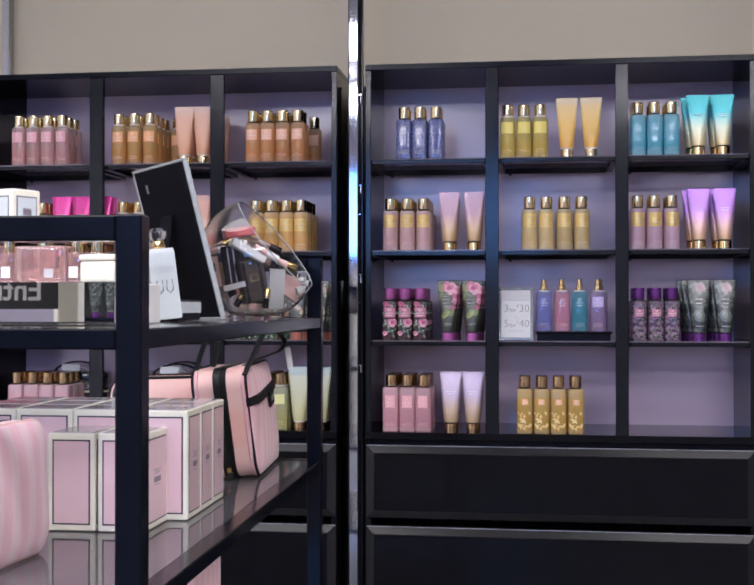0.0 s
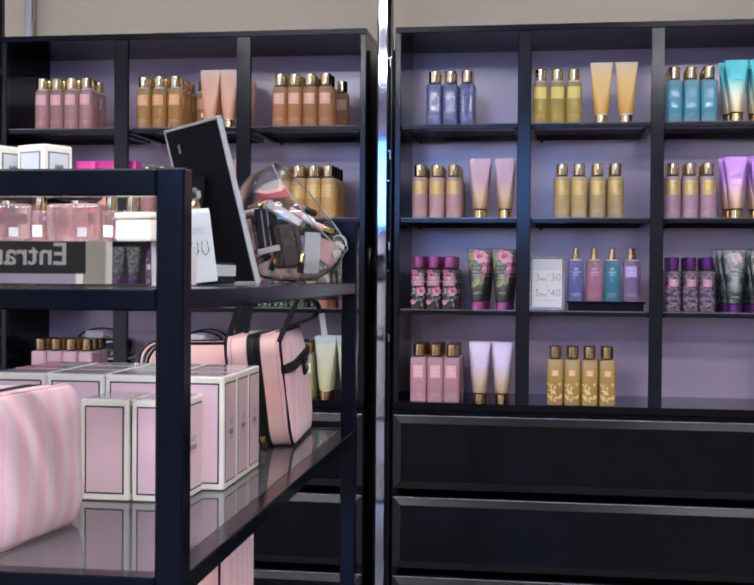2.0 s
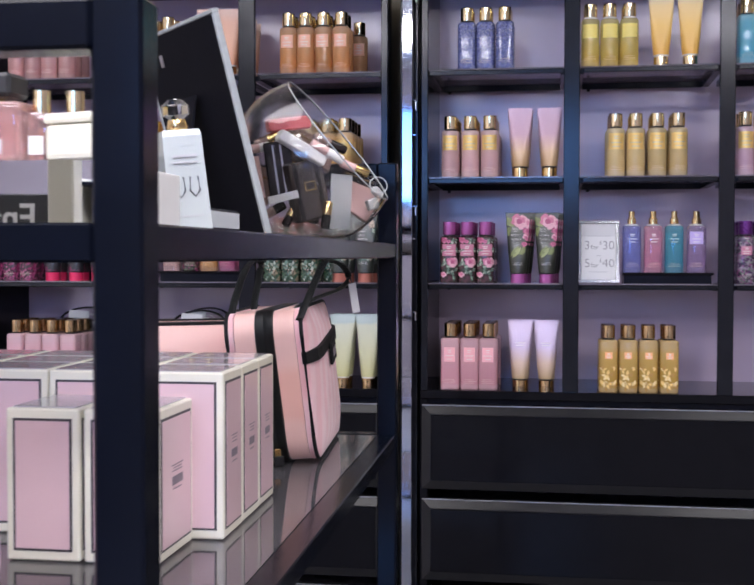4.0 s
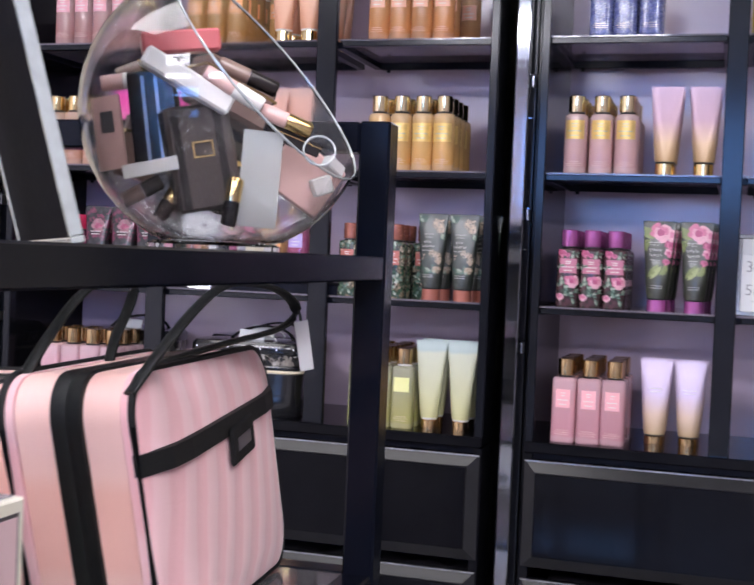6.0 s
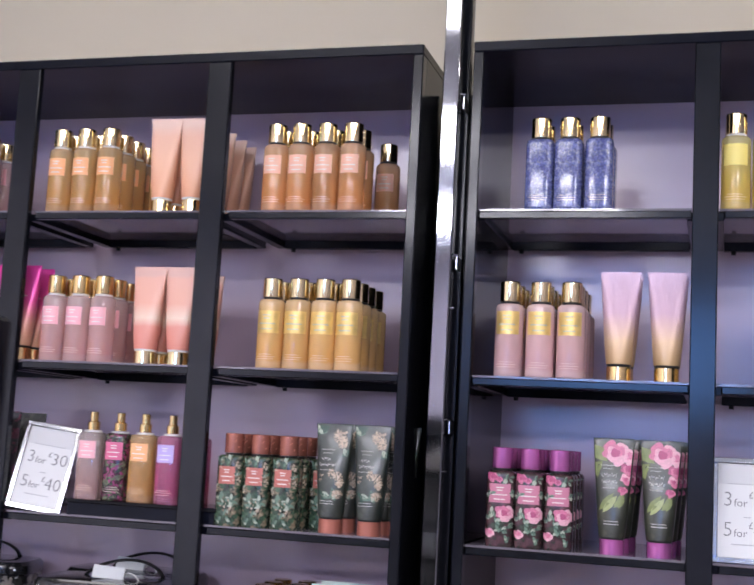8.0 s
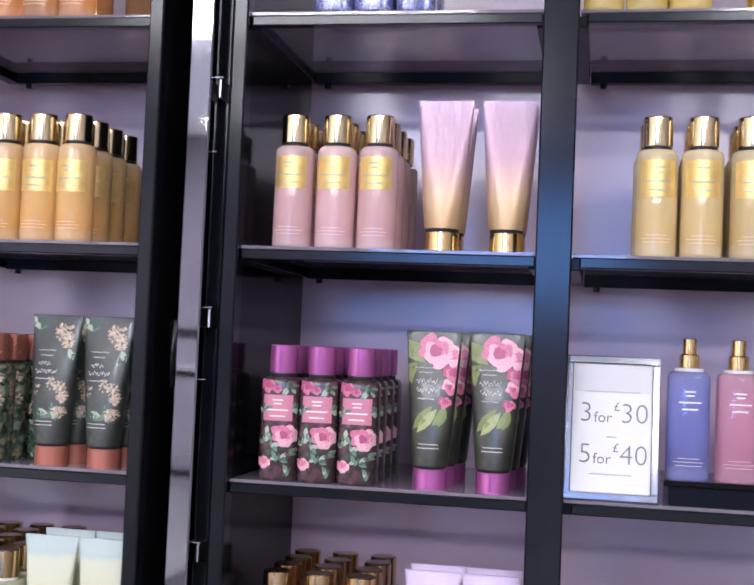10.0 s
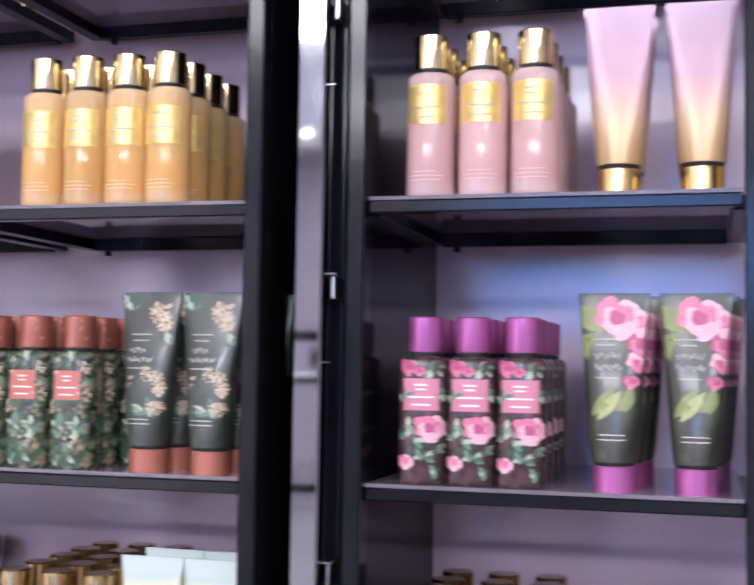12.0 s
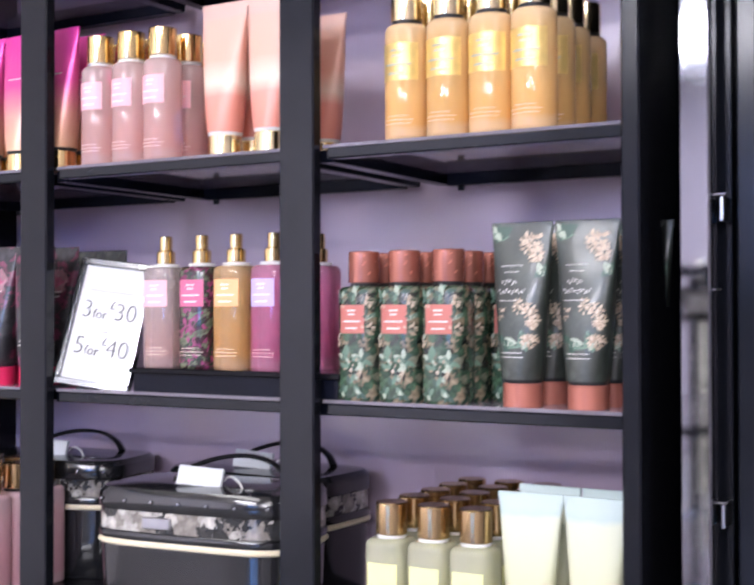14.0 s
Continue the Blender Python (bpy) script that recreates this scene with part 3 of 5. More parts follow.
# ---- body mists and lotion tubes ----
def mist_bottle(body, cap, label_mat=None, collar=None, height=0.178, power=2.0, radius=0.0262, sprayer=False, foil=False,
                label_half=0.82, dip=False, bars=True, label_text="", band=(0.39, 0.62), group="", tester=False, foot_print=True):
    b = thing("body_mist_bottle", label_text, "bottle", None, group)
    k = height / 0.178
    cap_h = 0.0375
    neck = height - cap_h
    prof = [(radius * 0.94, 0.0), (radius * 0.995, 0.002), (radius, 0.005), (radius, neck - 0.013), (radius * 0.97, neck - 0.009),
            (radius * 0.86, neck - 0.0055), (radius * 0.70, neck - 0.0045)]
    part("body", turned(prof, 28, power), body, b, smooth=True)
    part("collar", turned([(0.0170, neck - 0.0044), (0.0176, neck - 0.003), (0.0176, neck - 0.0006)], 22), collar or DARK_PLASTIC, b, smooth=True)
    if sprayer:
        part("sprayer", turned([(0.0125, neck), (0.0125, neck + 0.016), (0.0085, neck + 0.018), (0.0085, neck + 0.036), (0.0075, neck + 0.037)], 18), cap, b, "slim gold spray pump", smooth=True)
    else:
        part("cap", turned([(0.0188, neck), (0.0190, neck + 0.001), (0.0190, height - 0.0015), (0.0178, height)], 24), cap, b, smooth=True)
    if label_mat is not None or tester:
        z0, z1 = height * band[0], height * band[1]
        lab = part("label", wrap_patch(radius, power, z0, z1, label_half), label_mat, b, smooth=True) if label_mat else b
        if bars:
            bm = bmesh.new()
            for f, w in ((0.80, 0.36), (0.66, 0.28), (0.42, 0.72), (0.18, 0.52)):
                zc = z0 + (z1 - z0) * f
                thick = 0.0012 if foil else 0.0009
                piece = wrap_patch(radius, power, zc - thick, zc + thick, label_half * w, 0.0011, 6)
                me = bpy.data.meshes.new("tmp")
                piece.to_mesh(me)
                piece.free()
                bm.from_mesh(me)
                bpy.data.meshes.remove(me)
            part("print", bm, FOIL_INK if foil else PALE_INK, lab)
    if foot_print:
        bm = bmesh.new()
        for zc, w in ((0.10, 0.62), (0.125, 0.70), (0.15, 0.50)):
            zc *= height
            piece = wrap_patch(radius, power, zc - 0.0003, zc + 0.0003, w, 0.0006, 8)
            me = bpy.data.meshes.new("tmp")
            piece.to_mesh(me)
            piece.free()
            bm.from_mesh(me)
            bpy.data.meshes.remove(me)
        part("foot_print", bm, SOFT_INK, b)
    if dip:
        part("dip_tube", sweep([(0, 0, neck - 0.012), (0.002, 0, 0.06), (-0.006, 0.002, 0.006)], 0.0014, 6), WHITE_PLASTIC, b)
    return b


def lotion_tube(body, cap, label_text, height=0.2, width=0.073, neck=None, prints=(), group="", cap_r=0.0222, cap_h=0.026):
    """A tube standing on its cap: round below, pressed flat at the top."""
    t = thing("lotion_tube", label_text, "tube", None, group)
    part("cap", turned([(cap_r, 0), (cap_r, cap_h - 0.001), (cap_r - 0.001, cap_h)], 24), cap, t, smooth=True)
    part("neck", turned([(cap_r * 0.96, cap_h), (cap_r * 1.02, cap_h + 0.004)], 24), neck or DARK_PLASTIC, t, smooth=True)
    rings = []
    n = 28
    for i in range(13):
        f = i / 12
        z = cap_h + 0.004 + (height - cap_h - 0.004) * f
        half_w = cap_r * 1.05 + (width / 2 - cap_r * 1.05) * f ** 0.9
        half_d = max(0.0011, cap_r * 1.05 * (1 - f ** 1.5) if f < 0.95 else 0.0011)
        rings.append([(x * half_w, y * half_d, z) for x, y in outline(1.0, n, 2.0 + 2.5 * f)])
    part("body", loft(rings), body, t, smooth=True)
    part("crimp", block(-width / 2, width / 2, -0.0013, 0.0013, height - 0.0085, height + 0.0002), body, t)
    if prints:
        for zc, w, h in prints:
            bm = bmesh.new()
            f = (zc - cap_h) / (height - cap_h)
            y = -max(0.0018, cap_r * 1.05 * (1 - max(0.0, f - 0.04) ** 1.5)) - 0.0007
            yt = -max(0.0018, cap_r * 1.05 * (1 - min(1.0, f + 0.04) ** 1.5)) - 0.0007
            v = [bm.verts.new(p) for p in ((-w / 2, y, zc - h / 2), (w / 2, y, zc - h / 2), (w / 2, yt, zc + h / 2), (-w / 2, yt, zc + h / 2))]
            u = [bm.verts.new((q.co.x, q.co.y + 0.0006, q.co.z)) for q in v]
            bm.faces.new(v)
            for i in range(4):
                bm.faces.new((v[i], v[(i + 1) % 4], u[(i + 1) % 4], u[i]))
            part("print", bm, PALE_INK, t)
    return t


# ---- printed flowers and leaves that follow the front of a bottle or tube ----
def bottle_front(radius, power):
    def y_at(x, z):
        return -(max(1e-9, radius ** power - abs(min(abs(x), radius * 0.999)) ** power)) ** (1 / power)
    return y_at, lambda z: radius * 0.96


def tube_front(height, width, cap_r=0.0222, cap_h=0.026):
    def half_width(z):
        f = min(1.0, max(0.0, (z - cap_h - 0.004) / (height - cap_h - 0.004)))
        return cap_r * 1.05 + (width / 2 - cap_r * 1.05) * f ** 0.9

    def y_at(x, z):
        f = min(1.0, max(0.0, (z - cap_h - 0.004) / (height - cap_h - 0.004)))
        hd = max(0.0012, cap_r * 1.05 * (1 - f ** 1.5))
        p = 2.0 + 2.5 * f
        return -hd * max(0.0, 1 - min(0.98, abs(x) / half_width(z)) ** p) ** (1 / p)
    return y_at, lambda z: half_width(z) * 0.95


def stamp(bm, front, cx, cz, outline_pts, proud):
    """A small flat shape pressed on the surface, fanned from its middle and trimmed at the sides."""
    y_at, edge = front

    def spot(x, z):
        x = max(-edge(z), min(edge(z), x))
        return bm.verts.new((x, y_at(x, z) - proud, z))
    mid = spot(cx, cz)
    ring = [spot(cx + u, cz + v) for u, v in outline_pts]
    for i in range(len(ring)):
        bm.faces.new((mid, ring[i], ring[(i + 1) % len(ring)]))


def leaf_shape(length, width, angle):
    c, s = math.cos(angle), math.sin(angle)
    pts = []
    for f, w in ((0, 0), (0.25, 0.75), (0.5, 1.0), (0.75, 0.7), (1, 0), (0.75, -0.7), (0.5, -1.0), (0.25, -0.75)):
        u, v = (f - 0.5) * length, w * width / 2
        pts.append((c * u - s * v, s * u + c * v))
    return pts


def petal_shape(radius, r):
    """A round petal with a softly ruffled edge."""
    ph = r.uniform(0, 6.28)
    return [(radius * (1 + 0.13 * math.sin(3 * t + ph) + 0.06 * math.sin(7 * t)) * math.cos(t), radius * (0.92 + 0.13 * math.sin(3 * t + ph)) * math.sin(t))
            for t in (2 * math.pi * i / 14 for i in range(14))]


def leaf_prints(thing_ob, front, spots, tones, r, proud=0.0008):
    """spots: (x, z, count, spread, leaf length)."""
    meshes = [bmesh.new() for _ in tones]
    k = 0
    for x, z, count, spread, size in spots:
        for i in range(count):
            k += 1
            a, d = r.uniform(0, 2 * math.pi), spread * r.uniform(0.2, 1.0)
            l = size * r.uniform(0.7, 1.25)
            stamp(meshes[i % len(tones)], front, x + d * math.cos(a), z + d * math.sin(a), leaf_shape(l, l * 0.48, a + r.uniform(-0.7, 0.7)), proud + 0.000006 * k)
    for bm, tone in zip(meshes, tones):
        tagged(part("leaf_print", bm, tone, thing_ob), kind="stuff")


def rose_print(thing_ob, front, x, z, radius, tones, r, proud=0.0014):
    """Overlapping petals, paler outside, folded towards the heart."""
    meshes = [bmesh.new() for _ in tones]
    count = 17
    for i in range(count):
        k = 1 - i / count
        a = i * 2.4 + r.uniform(-0.3, 0.3)
        d = radius * 0.62 * k
        pick = 2 if i > 13 else (0, 1, 0, 0, 1, 0, 1)[i % 7]
        stamp(meshes[pick], front, x + d * math.cos(a), z + 0.9 * d * math.sin(a), petal_shape(radius * (0.22 + 0.24 * k), r), proud + 0.00003 * i)
    for bm, tone in zip(meshes, tones):
        tagged(part("petal_print", bm, tone, thing_ob), kind="stuff")


def script_print(thing_ob, front, rows, proud=0.0022):
    """Small wavy lines of unreadable script. rows: (x, z, width, height)."""
    bm = bmesh.new()
    for x, z, w, h in rows:
        n = max(10, int(w / 0.0008))
        top, low = [], []
        for i in range(n + 1):
            u = x - w / 2 + w * i / n
            wave = 0.5 * h * (0.5 * math.sin(i * 1.15 + x * 90) + 0.3 * math.sin(i * 0.47 + z * 700))
            t = min(0.00065, max(0.00035, h * 0.16))
            for lst, sgn in ((top, 1), (low, -1)):
                lst.append(bm.verts.new((u, front[0](u, z + wave) - proud, z + wave + sgn * t)))
        for i in range(n):
            bm.faces.new((low[i], low[i + 1], top[i + 1], top[i]))
    tagged(part("script_print", bm, PALE_INK, thing_ob), kind="stuff")


LEAF_TONES = [surface("print_leaf_dark", (0.035, 0.075, 0.055), 0.4, vary=0.3, scale=200), surface("print_leaf_mid", (0.12, 0.20, 0.145), 0.4, vary=0.3, scale=200),
              surface("print_leaf_pale", (0.38, 0.43, 0.34), 0.4, vary=0.25, scale=200)]
BLOSSOM_TONES = [surface("print_blossom", (0.40, 0.30, 0.22), 0.4, vary=0.3, scale=260), surface("print_blossom_pale", (0.58, 0.47, 0.36), 0.4, vary=0.15, scale=200)]
ROSE_TONES = [surface("print_petal_pale", (0.78, 0.40, 0.48), 0.4, vary=0.4, scale=320), surface("print_petal_mid", (0.58, 0.17, 0.28), 0.4, vary=0.5, scale=320),
              surface("print_petal_deep", (0.40, 0.07, 0.17), 0.4, vary=0.2, scale=150)]
GOLD_LEAF_TONES = [surface("print_gold_leaf", (0.80, 0.58, 0.22), 0.35, vary=0.25, scale=120), surface("print_bronze_leaf", (0.42, 0.24, 0.06), 0.4, vary=0.3, scale=120), surface("print_pale_gold_leaf", (0.86, 0.70, 0.38), 0.35, vary=0.2, scale=120)]
OLIVE_TONES = [surface("print_olive_leaf", (0.20, 0.24, 0.09), 0.4, vary=0.35, scale=90), surface("print_olive_leaf_pale", (0.36, 0.40, 0.18), 0.4, vary=0.3, scale=90)]
DEEP_ROSE = [ROSE_TONES[1], ROSE_TONES[2], ROSE_TONES[2]]


def stand(proto, x, y, z, turn=0.0):
    return copy_thing(proto, pose(x, y, z, 0, 0, turn))


def discard(proto):
    for o in list(proto.children_recursive) + [proto]:
        bpy.data.objects.remove(o)


rnd = random.Random(11)


def ranks(proto, x_first, count, z, depth_rows, pitch=0.0545, y0=0.045, y_pitch=0.055, missing=(), skew=0.0):
    for r in range(depth_rows):
        for c in range(count):
            if (c, r) in missing:
                continue
            stand(proto, x_first + pitch * c + skew * r + rnd.uniform(-0.0012, 0.0012), y0 + y_pitch * r + rnd.uniform(-0.0015, 0.0015), z, rnd.uniform(-4, 4))


def tube_pair(proto, xs, z, y0=0.05, rows=1, y_pitch=0.04, skew=0.0):
    for r in range(rows):
        for x in xs:
            stand(proto, x + skew * r + rnd.uniform(-0.001, 0.001), y0 + y_pitch * r, z, rnd.uniform(-3, 3))


S1, S2, S3, S4 = SHELF_Z
TEXT = ((0.135, 0.030, 0.0022), (0.128, 0.024, 0.0022), (0.064, 0.022, 0.0012), (0.058, 0.026, 0.0012))

# top row
p = mist_bottle(liquid("pink_mist", (0.86, 0.56, 0.55), (0.82, 0.42, 0.39), 0.64), PALE_GOLD, PINK_LABEL, WHITE_PLASTIC, dip=True, label_half=0.7, band=(0.46, 0.67), label_text="pale pink body mist bottle with gold cap on the top shelf", group="pale pink mists")
ranks(p, -1.672, 4, S1, 3)
discard(p)
p = mist_bottle(liquid("orange_mist", (0.86, 0.53, 0.23), (0.82, 0.41, 0.12)), PALE_GOLD, ORANGE_LABEL, WHITE_PLASTIC, dip=True, label_half=0.72, band=(0.43, 0.64), label_text="orange body mist bottle with gold cap on the top shelf", group="orange mists")
ranks(p, -1.300, 3, S1, 4, pitch=0.0585)
stand(p, -1.118, 0.16, S1)
discard(p)
p = lotion_tube(grading("peach_tube", [(0.15, (0.78, 0.38, 0.22)), (0.55, (0.82, 0.46, 0.31)), (0.80, (0.80, 0.46, 0.33)), (0.93, (0.76, 0.52, 0.43))]), PALE_GOLD, "peach lotion tube standing on a gold cap", neck=WHITE_PLASTIC, width=0.070, group="peach tubes", cap_r=0.021)
tube_pair(p, (-1.060, -0.992), S1, 0.05, 5, 0.06)
discard(p)
p = mist_bottle(liquid("amber_mist", (0.84, 0.47, 0.24), (0.78, 0.35, 0.12)), PALE_GOLD, PEACH_LABEL, DARK_PLASTIC, label_half=0.7, band=(0.42, 0.63), label_text="amber body mist bottle with gold cap on the top shelf", group="amber mists")
ranks(p, -0.812, 4, S1, 3, pitch=0.0535, missing=((3, 2),))
stand(p, -0.626, 0.215, S1)
discard(p)
p = mist_bottle(floral("blue_lace_wrap", [(0.20, 0.24, 0.60), (0.30, 0.34, 0.70), (0.15, 0.17, 0.46), (0.38, 0.42, 0.64), (0.24, 0.27, 0.62)], 150, rough=0.12, trans=0.25), PALE_GOLD, None, DARK_PLASTIC, power=4.5, label_text="blue patterned body mist bottle with gold cap", group="blue patterned mists")
ranks(p, -0.280, 3, S1, 2, pitch=0.0555)
discard(p)
p = mist_bottle(liquid("yellow_mist", (0.82, 0.68, 0.26), (0.78, 0.56, 0.12)), PALE_GOLD, YELLOW_LABEL, WHITE_PLASTIC, band=(0.45, 0.67), label_half=0.78, bars=False, label_text="yellow body mist bottle with gold cap on the top shelf", group="yellow mists")
ranks(p, 0.074, 3, S1, 2)
discard(p)
p = lotion_tube(grading("honey_tube", [(0.1, (0.82, 0.44, 0.08)), (0.55, (0.90, 0.58, 0.17)), (0.85, (0.88, 0.64, 0.30)), (0.95, (0.80, 0.66, 0.45))]), PALE_GOLD, "honey yellow lotion tube standing on a gold cap", neck=WHITE_PLASTIC, width=0.073, group="honey tubes", cap_r=0.021)
tube_pair(p, (0.272, 0.352), S1, 0.05)
discard(p)
p = mist_bottle(liquid("turquoise_mist", (0.17, 0.48, 0.60), (0.10, 0.42, 0.56), 0.35), PALE_GOLD, None, DARK_PLASTIC, power=4.0, label_text="turquoise body mist bottle with gold cap", group="turquoise mists")
ranks(p, 0.506, 3, S1, 3)
discard(p)
p = lotion_tube(grading("turquoise_tube", [(0.15, (0.72, 0.58, 0.30)), (0.45, (0.60, 0.66, 0.52)), (0.7, (0.10, 0.56, 0.64)), (1.0, (0.06, 0.46, 0.50))], rough=0.34, metal=0.35, creased=0.4), GOLD, "turquoise and gold lotion tube standing on a gold cap", width=0.076, prints=TEXT[:2], group="turquoise tubes")
tube_pair(p, (0.704, 0.784), S1, 0.05, 2, 0.05, -0.012)
discard(p)

# second row
p = mist_bottle(liquid("rosy_mist", (0.86, 0.56, 0.54), (0.82, 0.43, 0.39), 0.64), GOLD, PINK_LABEL, WHITE_PLASTIC, dip=True, label_half=0.72, band=(0.42, 0.63), label_text="rosy pink body mist bottle with gold cap on the second shelf", group="rosy mists")
ranks(p, -1.283, 3, S2, 4, pitch=0.0555)
discard(p)
p = lotion_tube(grading("coral_tube", [(0.12, (0.74, 0.27, 0.20)), (0.38, (0.74, 0.30, 0.23)), (0.47, (0.82, 0.62, 0.50)), (0.62, (0.78, 0.40, 0.30)), (0.88, (0.76, 0.41, 0.32)), (0.92, (0.68, 0.41, 0.35))]), PALE_GOLD, "coral lotion tube with pale band standing on a gold cap", neck=WHITE_PLASTIC, width=0.073, group="coral tubes", cap_r=0.0225)
tube_pair(p, (-1.072, -0.998), S2, 0.05, 3, 0.06)
discard(p)
p = lotion_tube(grading("hot_pink_tube", [(0.15, (0.78, 0.46, 0.28)), (0.40, (0.80, 0.38, 0.32)), (0.62, (0.74, 0.09, 0.32)), (1.0, (0.72, 0.05, 0.34))], rough=0.34, metal=0.35, creased=0.4), GOLD, "hot pink and gold lotion tube standing on a gold cap", width=0.073, prints=TEXT[:1], group="hot pink tubes")
tube_pair(p, (-1.512, -1.437, -1.362), S2, 0.05, 2, 0.05)
discard(p)
p = mist_bottle(liquid("apricot_mist", (0.86, 0.55, 0.40), (0.82, 0.42, 0.28)), GOLD, None, DARK_PLASTIC, label_text="apricot body mist bottle with gold cap", group="apricot mists")
ranks(p, -1.745, 4, S2, 2)
discard(p)
p = mist_bottle(liquid("gold_shimmer_mist", (0.86, 0.54, 0.23), (0.82, 0.44, 0.14), 0.4), PALE_GOLD, GOLD_FOIL, DARK_PLASTIC, foil=True, label_half=0.85, band=(0.385, 0.63), label_text="golden shimmer mist bottle with gold foil label", group="golden shimmer mists")
ranks(p, -0.800, 4, S2, 4, pitch=0.0535)
discard(p)
p = mist_bottle(liquid("blush_shimmer_mist", (0.76, 0.50, 0.48), (0.70, 0.42, 0.43), 0.35), PALE_GOLD, GOLD_FOIL, DARK_PLASTIC, foil=True, label_half=0.8, band=(0.44, 0.68), label_text="blush pink shimmer mist bottle with gold foil label", group="blush shimmer mists")
ranks(p, -0.326, 3, S2, 4, pitch=0.0565)
discard(p)
p = lotion_tube(grading("lilac_gold_tube", [(0.12, (0.46, 0.30, 0.14)), (0.36, (0.56, 0.38, 0.24)), (0.62, (0.46, 0.30, 0.37)), (1.0, (0.50, 0.36, 0.48))], rough=0.36, metal=0.22, creased=0.4), GOLD, "pearly pink and gold lotion tube standing on a gold cap", width=0.073, group="pearly pink tubes")
tube_pair(p, (-0.124, -0.041), S2, 0.048, 2, 0.05)
discard(p)
p = mist_bottle(liquid("champagne_shimmer_mist", (0.76, 0.60, 0.31), (0.70, 0.51, 0.22), 0.4), PALE_GOLD, GOLD_FOIL, DARK_PLASTIC, foil=True, label_half=0.8, band=(0.42, 0.68), label_text="champagne gold shimmer mist bottle with foil label", group="champagne shimmer mists")
ranks(p, 0.146, 4, S2, 3, pitch=0.0585)
discard(p)
p = mist_bottle(liquid("mauve_shimmer_mist", (0.66, 0.45, 0.53), (0.60, 0.38, 0.47), 0.4), PALE_GOLD, GOLD_FOIL, DARK_PLASTIC, foil=True, label_half=0.8, band=(0.42, 0.68), label_text="mauve shimmer mist bottle with gold foil label", group="mauve shimmer mists")
ranks(p, 0.506, 3, S2, 3, pitch=0.056)
discard(p)
p = lotion_tube(grading("violet_gold_tube", [(0.12, (0.60, 0.38, 0.18)), (0.38, (0.66, 0.42, 0.38)), (0.66, (0.48, 0.24, 0.66)), (1.0, (0.46, 0.22, 0.68))], rough=0.34, metal=0.35, creased=0.4), GOLD, "violet and gold lotion tube standing on a gold cap", width=0.076, prints=TEXT[:2], group="violet tubes")
tube_pair(p, (0.706, 0.788), S2, 0.048, 2, 0.05, -0.012)
discard(p)

# third row
p = mist_bottle(floral("coral_leaf_wrap", [(0.04, 0.08, 0.05), (0.08, 0.15, 0.09), (0.03, 0.035, 0.03), (0.22, 0.22, 0.16), (0.05, 0.10, 0.06), (0.30, 0.24, 0.16)], 80), COPPER, CORAL_LABEL, DARK_PLASTIC, power=3.2, radius=0.0272, label_half=0.62, band=(0.45, 0.64), label_text="green leaf patterned mist bottle with copper cap", group="leaf patterned mists", foot_print=False)
pr, fr = random.Random(21), bottle_front(0.0272, 3.2)
leaf_prints(p, fr, [(-0.010, 0.052, 9, 0.010, 0.013), (0.012, 0.050, 9, 0.010, 0.013), (0.0, 0.034, 8, 0.014, 0.011), (-0.012, 0.012, 4, 0.008, 0.010), (0.012, 0.012, 4, 0.008, 0.010),
                    (-0.014, 0.124, 8, 0.008, 0.010), (0.008, 0.126, 7, 0.010, 0.010), (0.022, 0.100, 5, 0.006, 0.010), (-0.023, 0.075, 5, 0.006, 0.010)], LEAF_TONES, pr)
leaf_prints(p, fr, [(0.020, 0.118, 10, 0.006, 0.0055), (0.021, 0.086, 10, 0.007, 0.0055), (-0.021, 0.070, 9, 0.006, 0.0055), (0.002, 0.040, 7, 0.012, 0.005), (0.010, 0.034, 5, 0.006, 0.004), (-0.012, 0.110, 4, 0.006, 0.004)], BLOSSOM_TONES, pr, 0.0013)
ranks(p, -0.862, 3, S3, 3, pitch=0.0575)
stand(p, -0.692, 0.115, S3)
discard(p)
p = lotion_tube(floral("dark_green_blossom_tube", [(0.055, 0.065, 0.055), (0.075, 0.09, 0.075), (0.06, 0.075, 0.065)], 25, rough=0.35), CORAL, "dark green blossom printed lotion tube on a coral cap", width=0.074, group="dark green tubes", height=0.206)
pr, fr = random.Random(45), tube_front(0.206, 0.074)
leaf_prints(p, fr, [(-0.028, 0.190, 4, 0.006, 0.030), (0.010, 0.082, 5, 0.012, 0.022), (-0.012, 0.072, 4, 0.007, 0.020), (0.026, 0.150, 4, 0.006, 0.022)], LEAF_TONES, pr)
leaf_prints(p, fr, [(0.014, 0.182, 80, 0.014, 0.0052), (0.020, 0.168, 40, 0.009, 0.0052), (0.014, 0.106, 34, 0.010, 0.0050), (0.000, 0.112, 22, 0.009, 0.0045), (0.021, 0.094, 34, 0.008, 0.0052),
                    (0.016, 0.074, 50, 0.009, 0.0052), (-0.018, 0.104, 10, 0.008, 0.004)], BLOSSOM_TONES, pr, 0.0012)
script_print(p, fr, [(-0.008, 0.157, 0.026, 0.0022), (-0.008, 0.150, 0.018, 0.0022), (-0.010, 0.139, 0.018, 0.009), (-0.007, 0.128, 0.032, 0.008), (-0.010, 0.118, 0.024, 0.0014), (-0.004, 0.060, 0.026, 0.0014), (-0.004, 0.055, 0.028, 0.0012)])
tube_pair(p, (-0.657, -0.580), S3, 0.05, 2, 0.05, 0.012)
stand(p, -0.536, 0.10, S3)
discard(p)
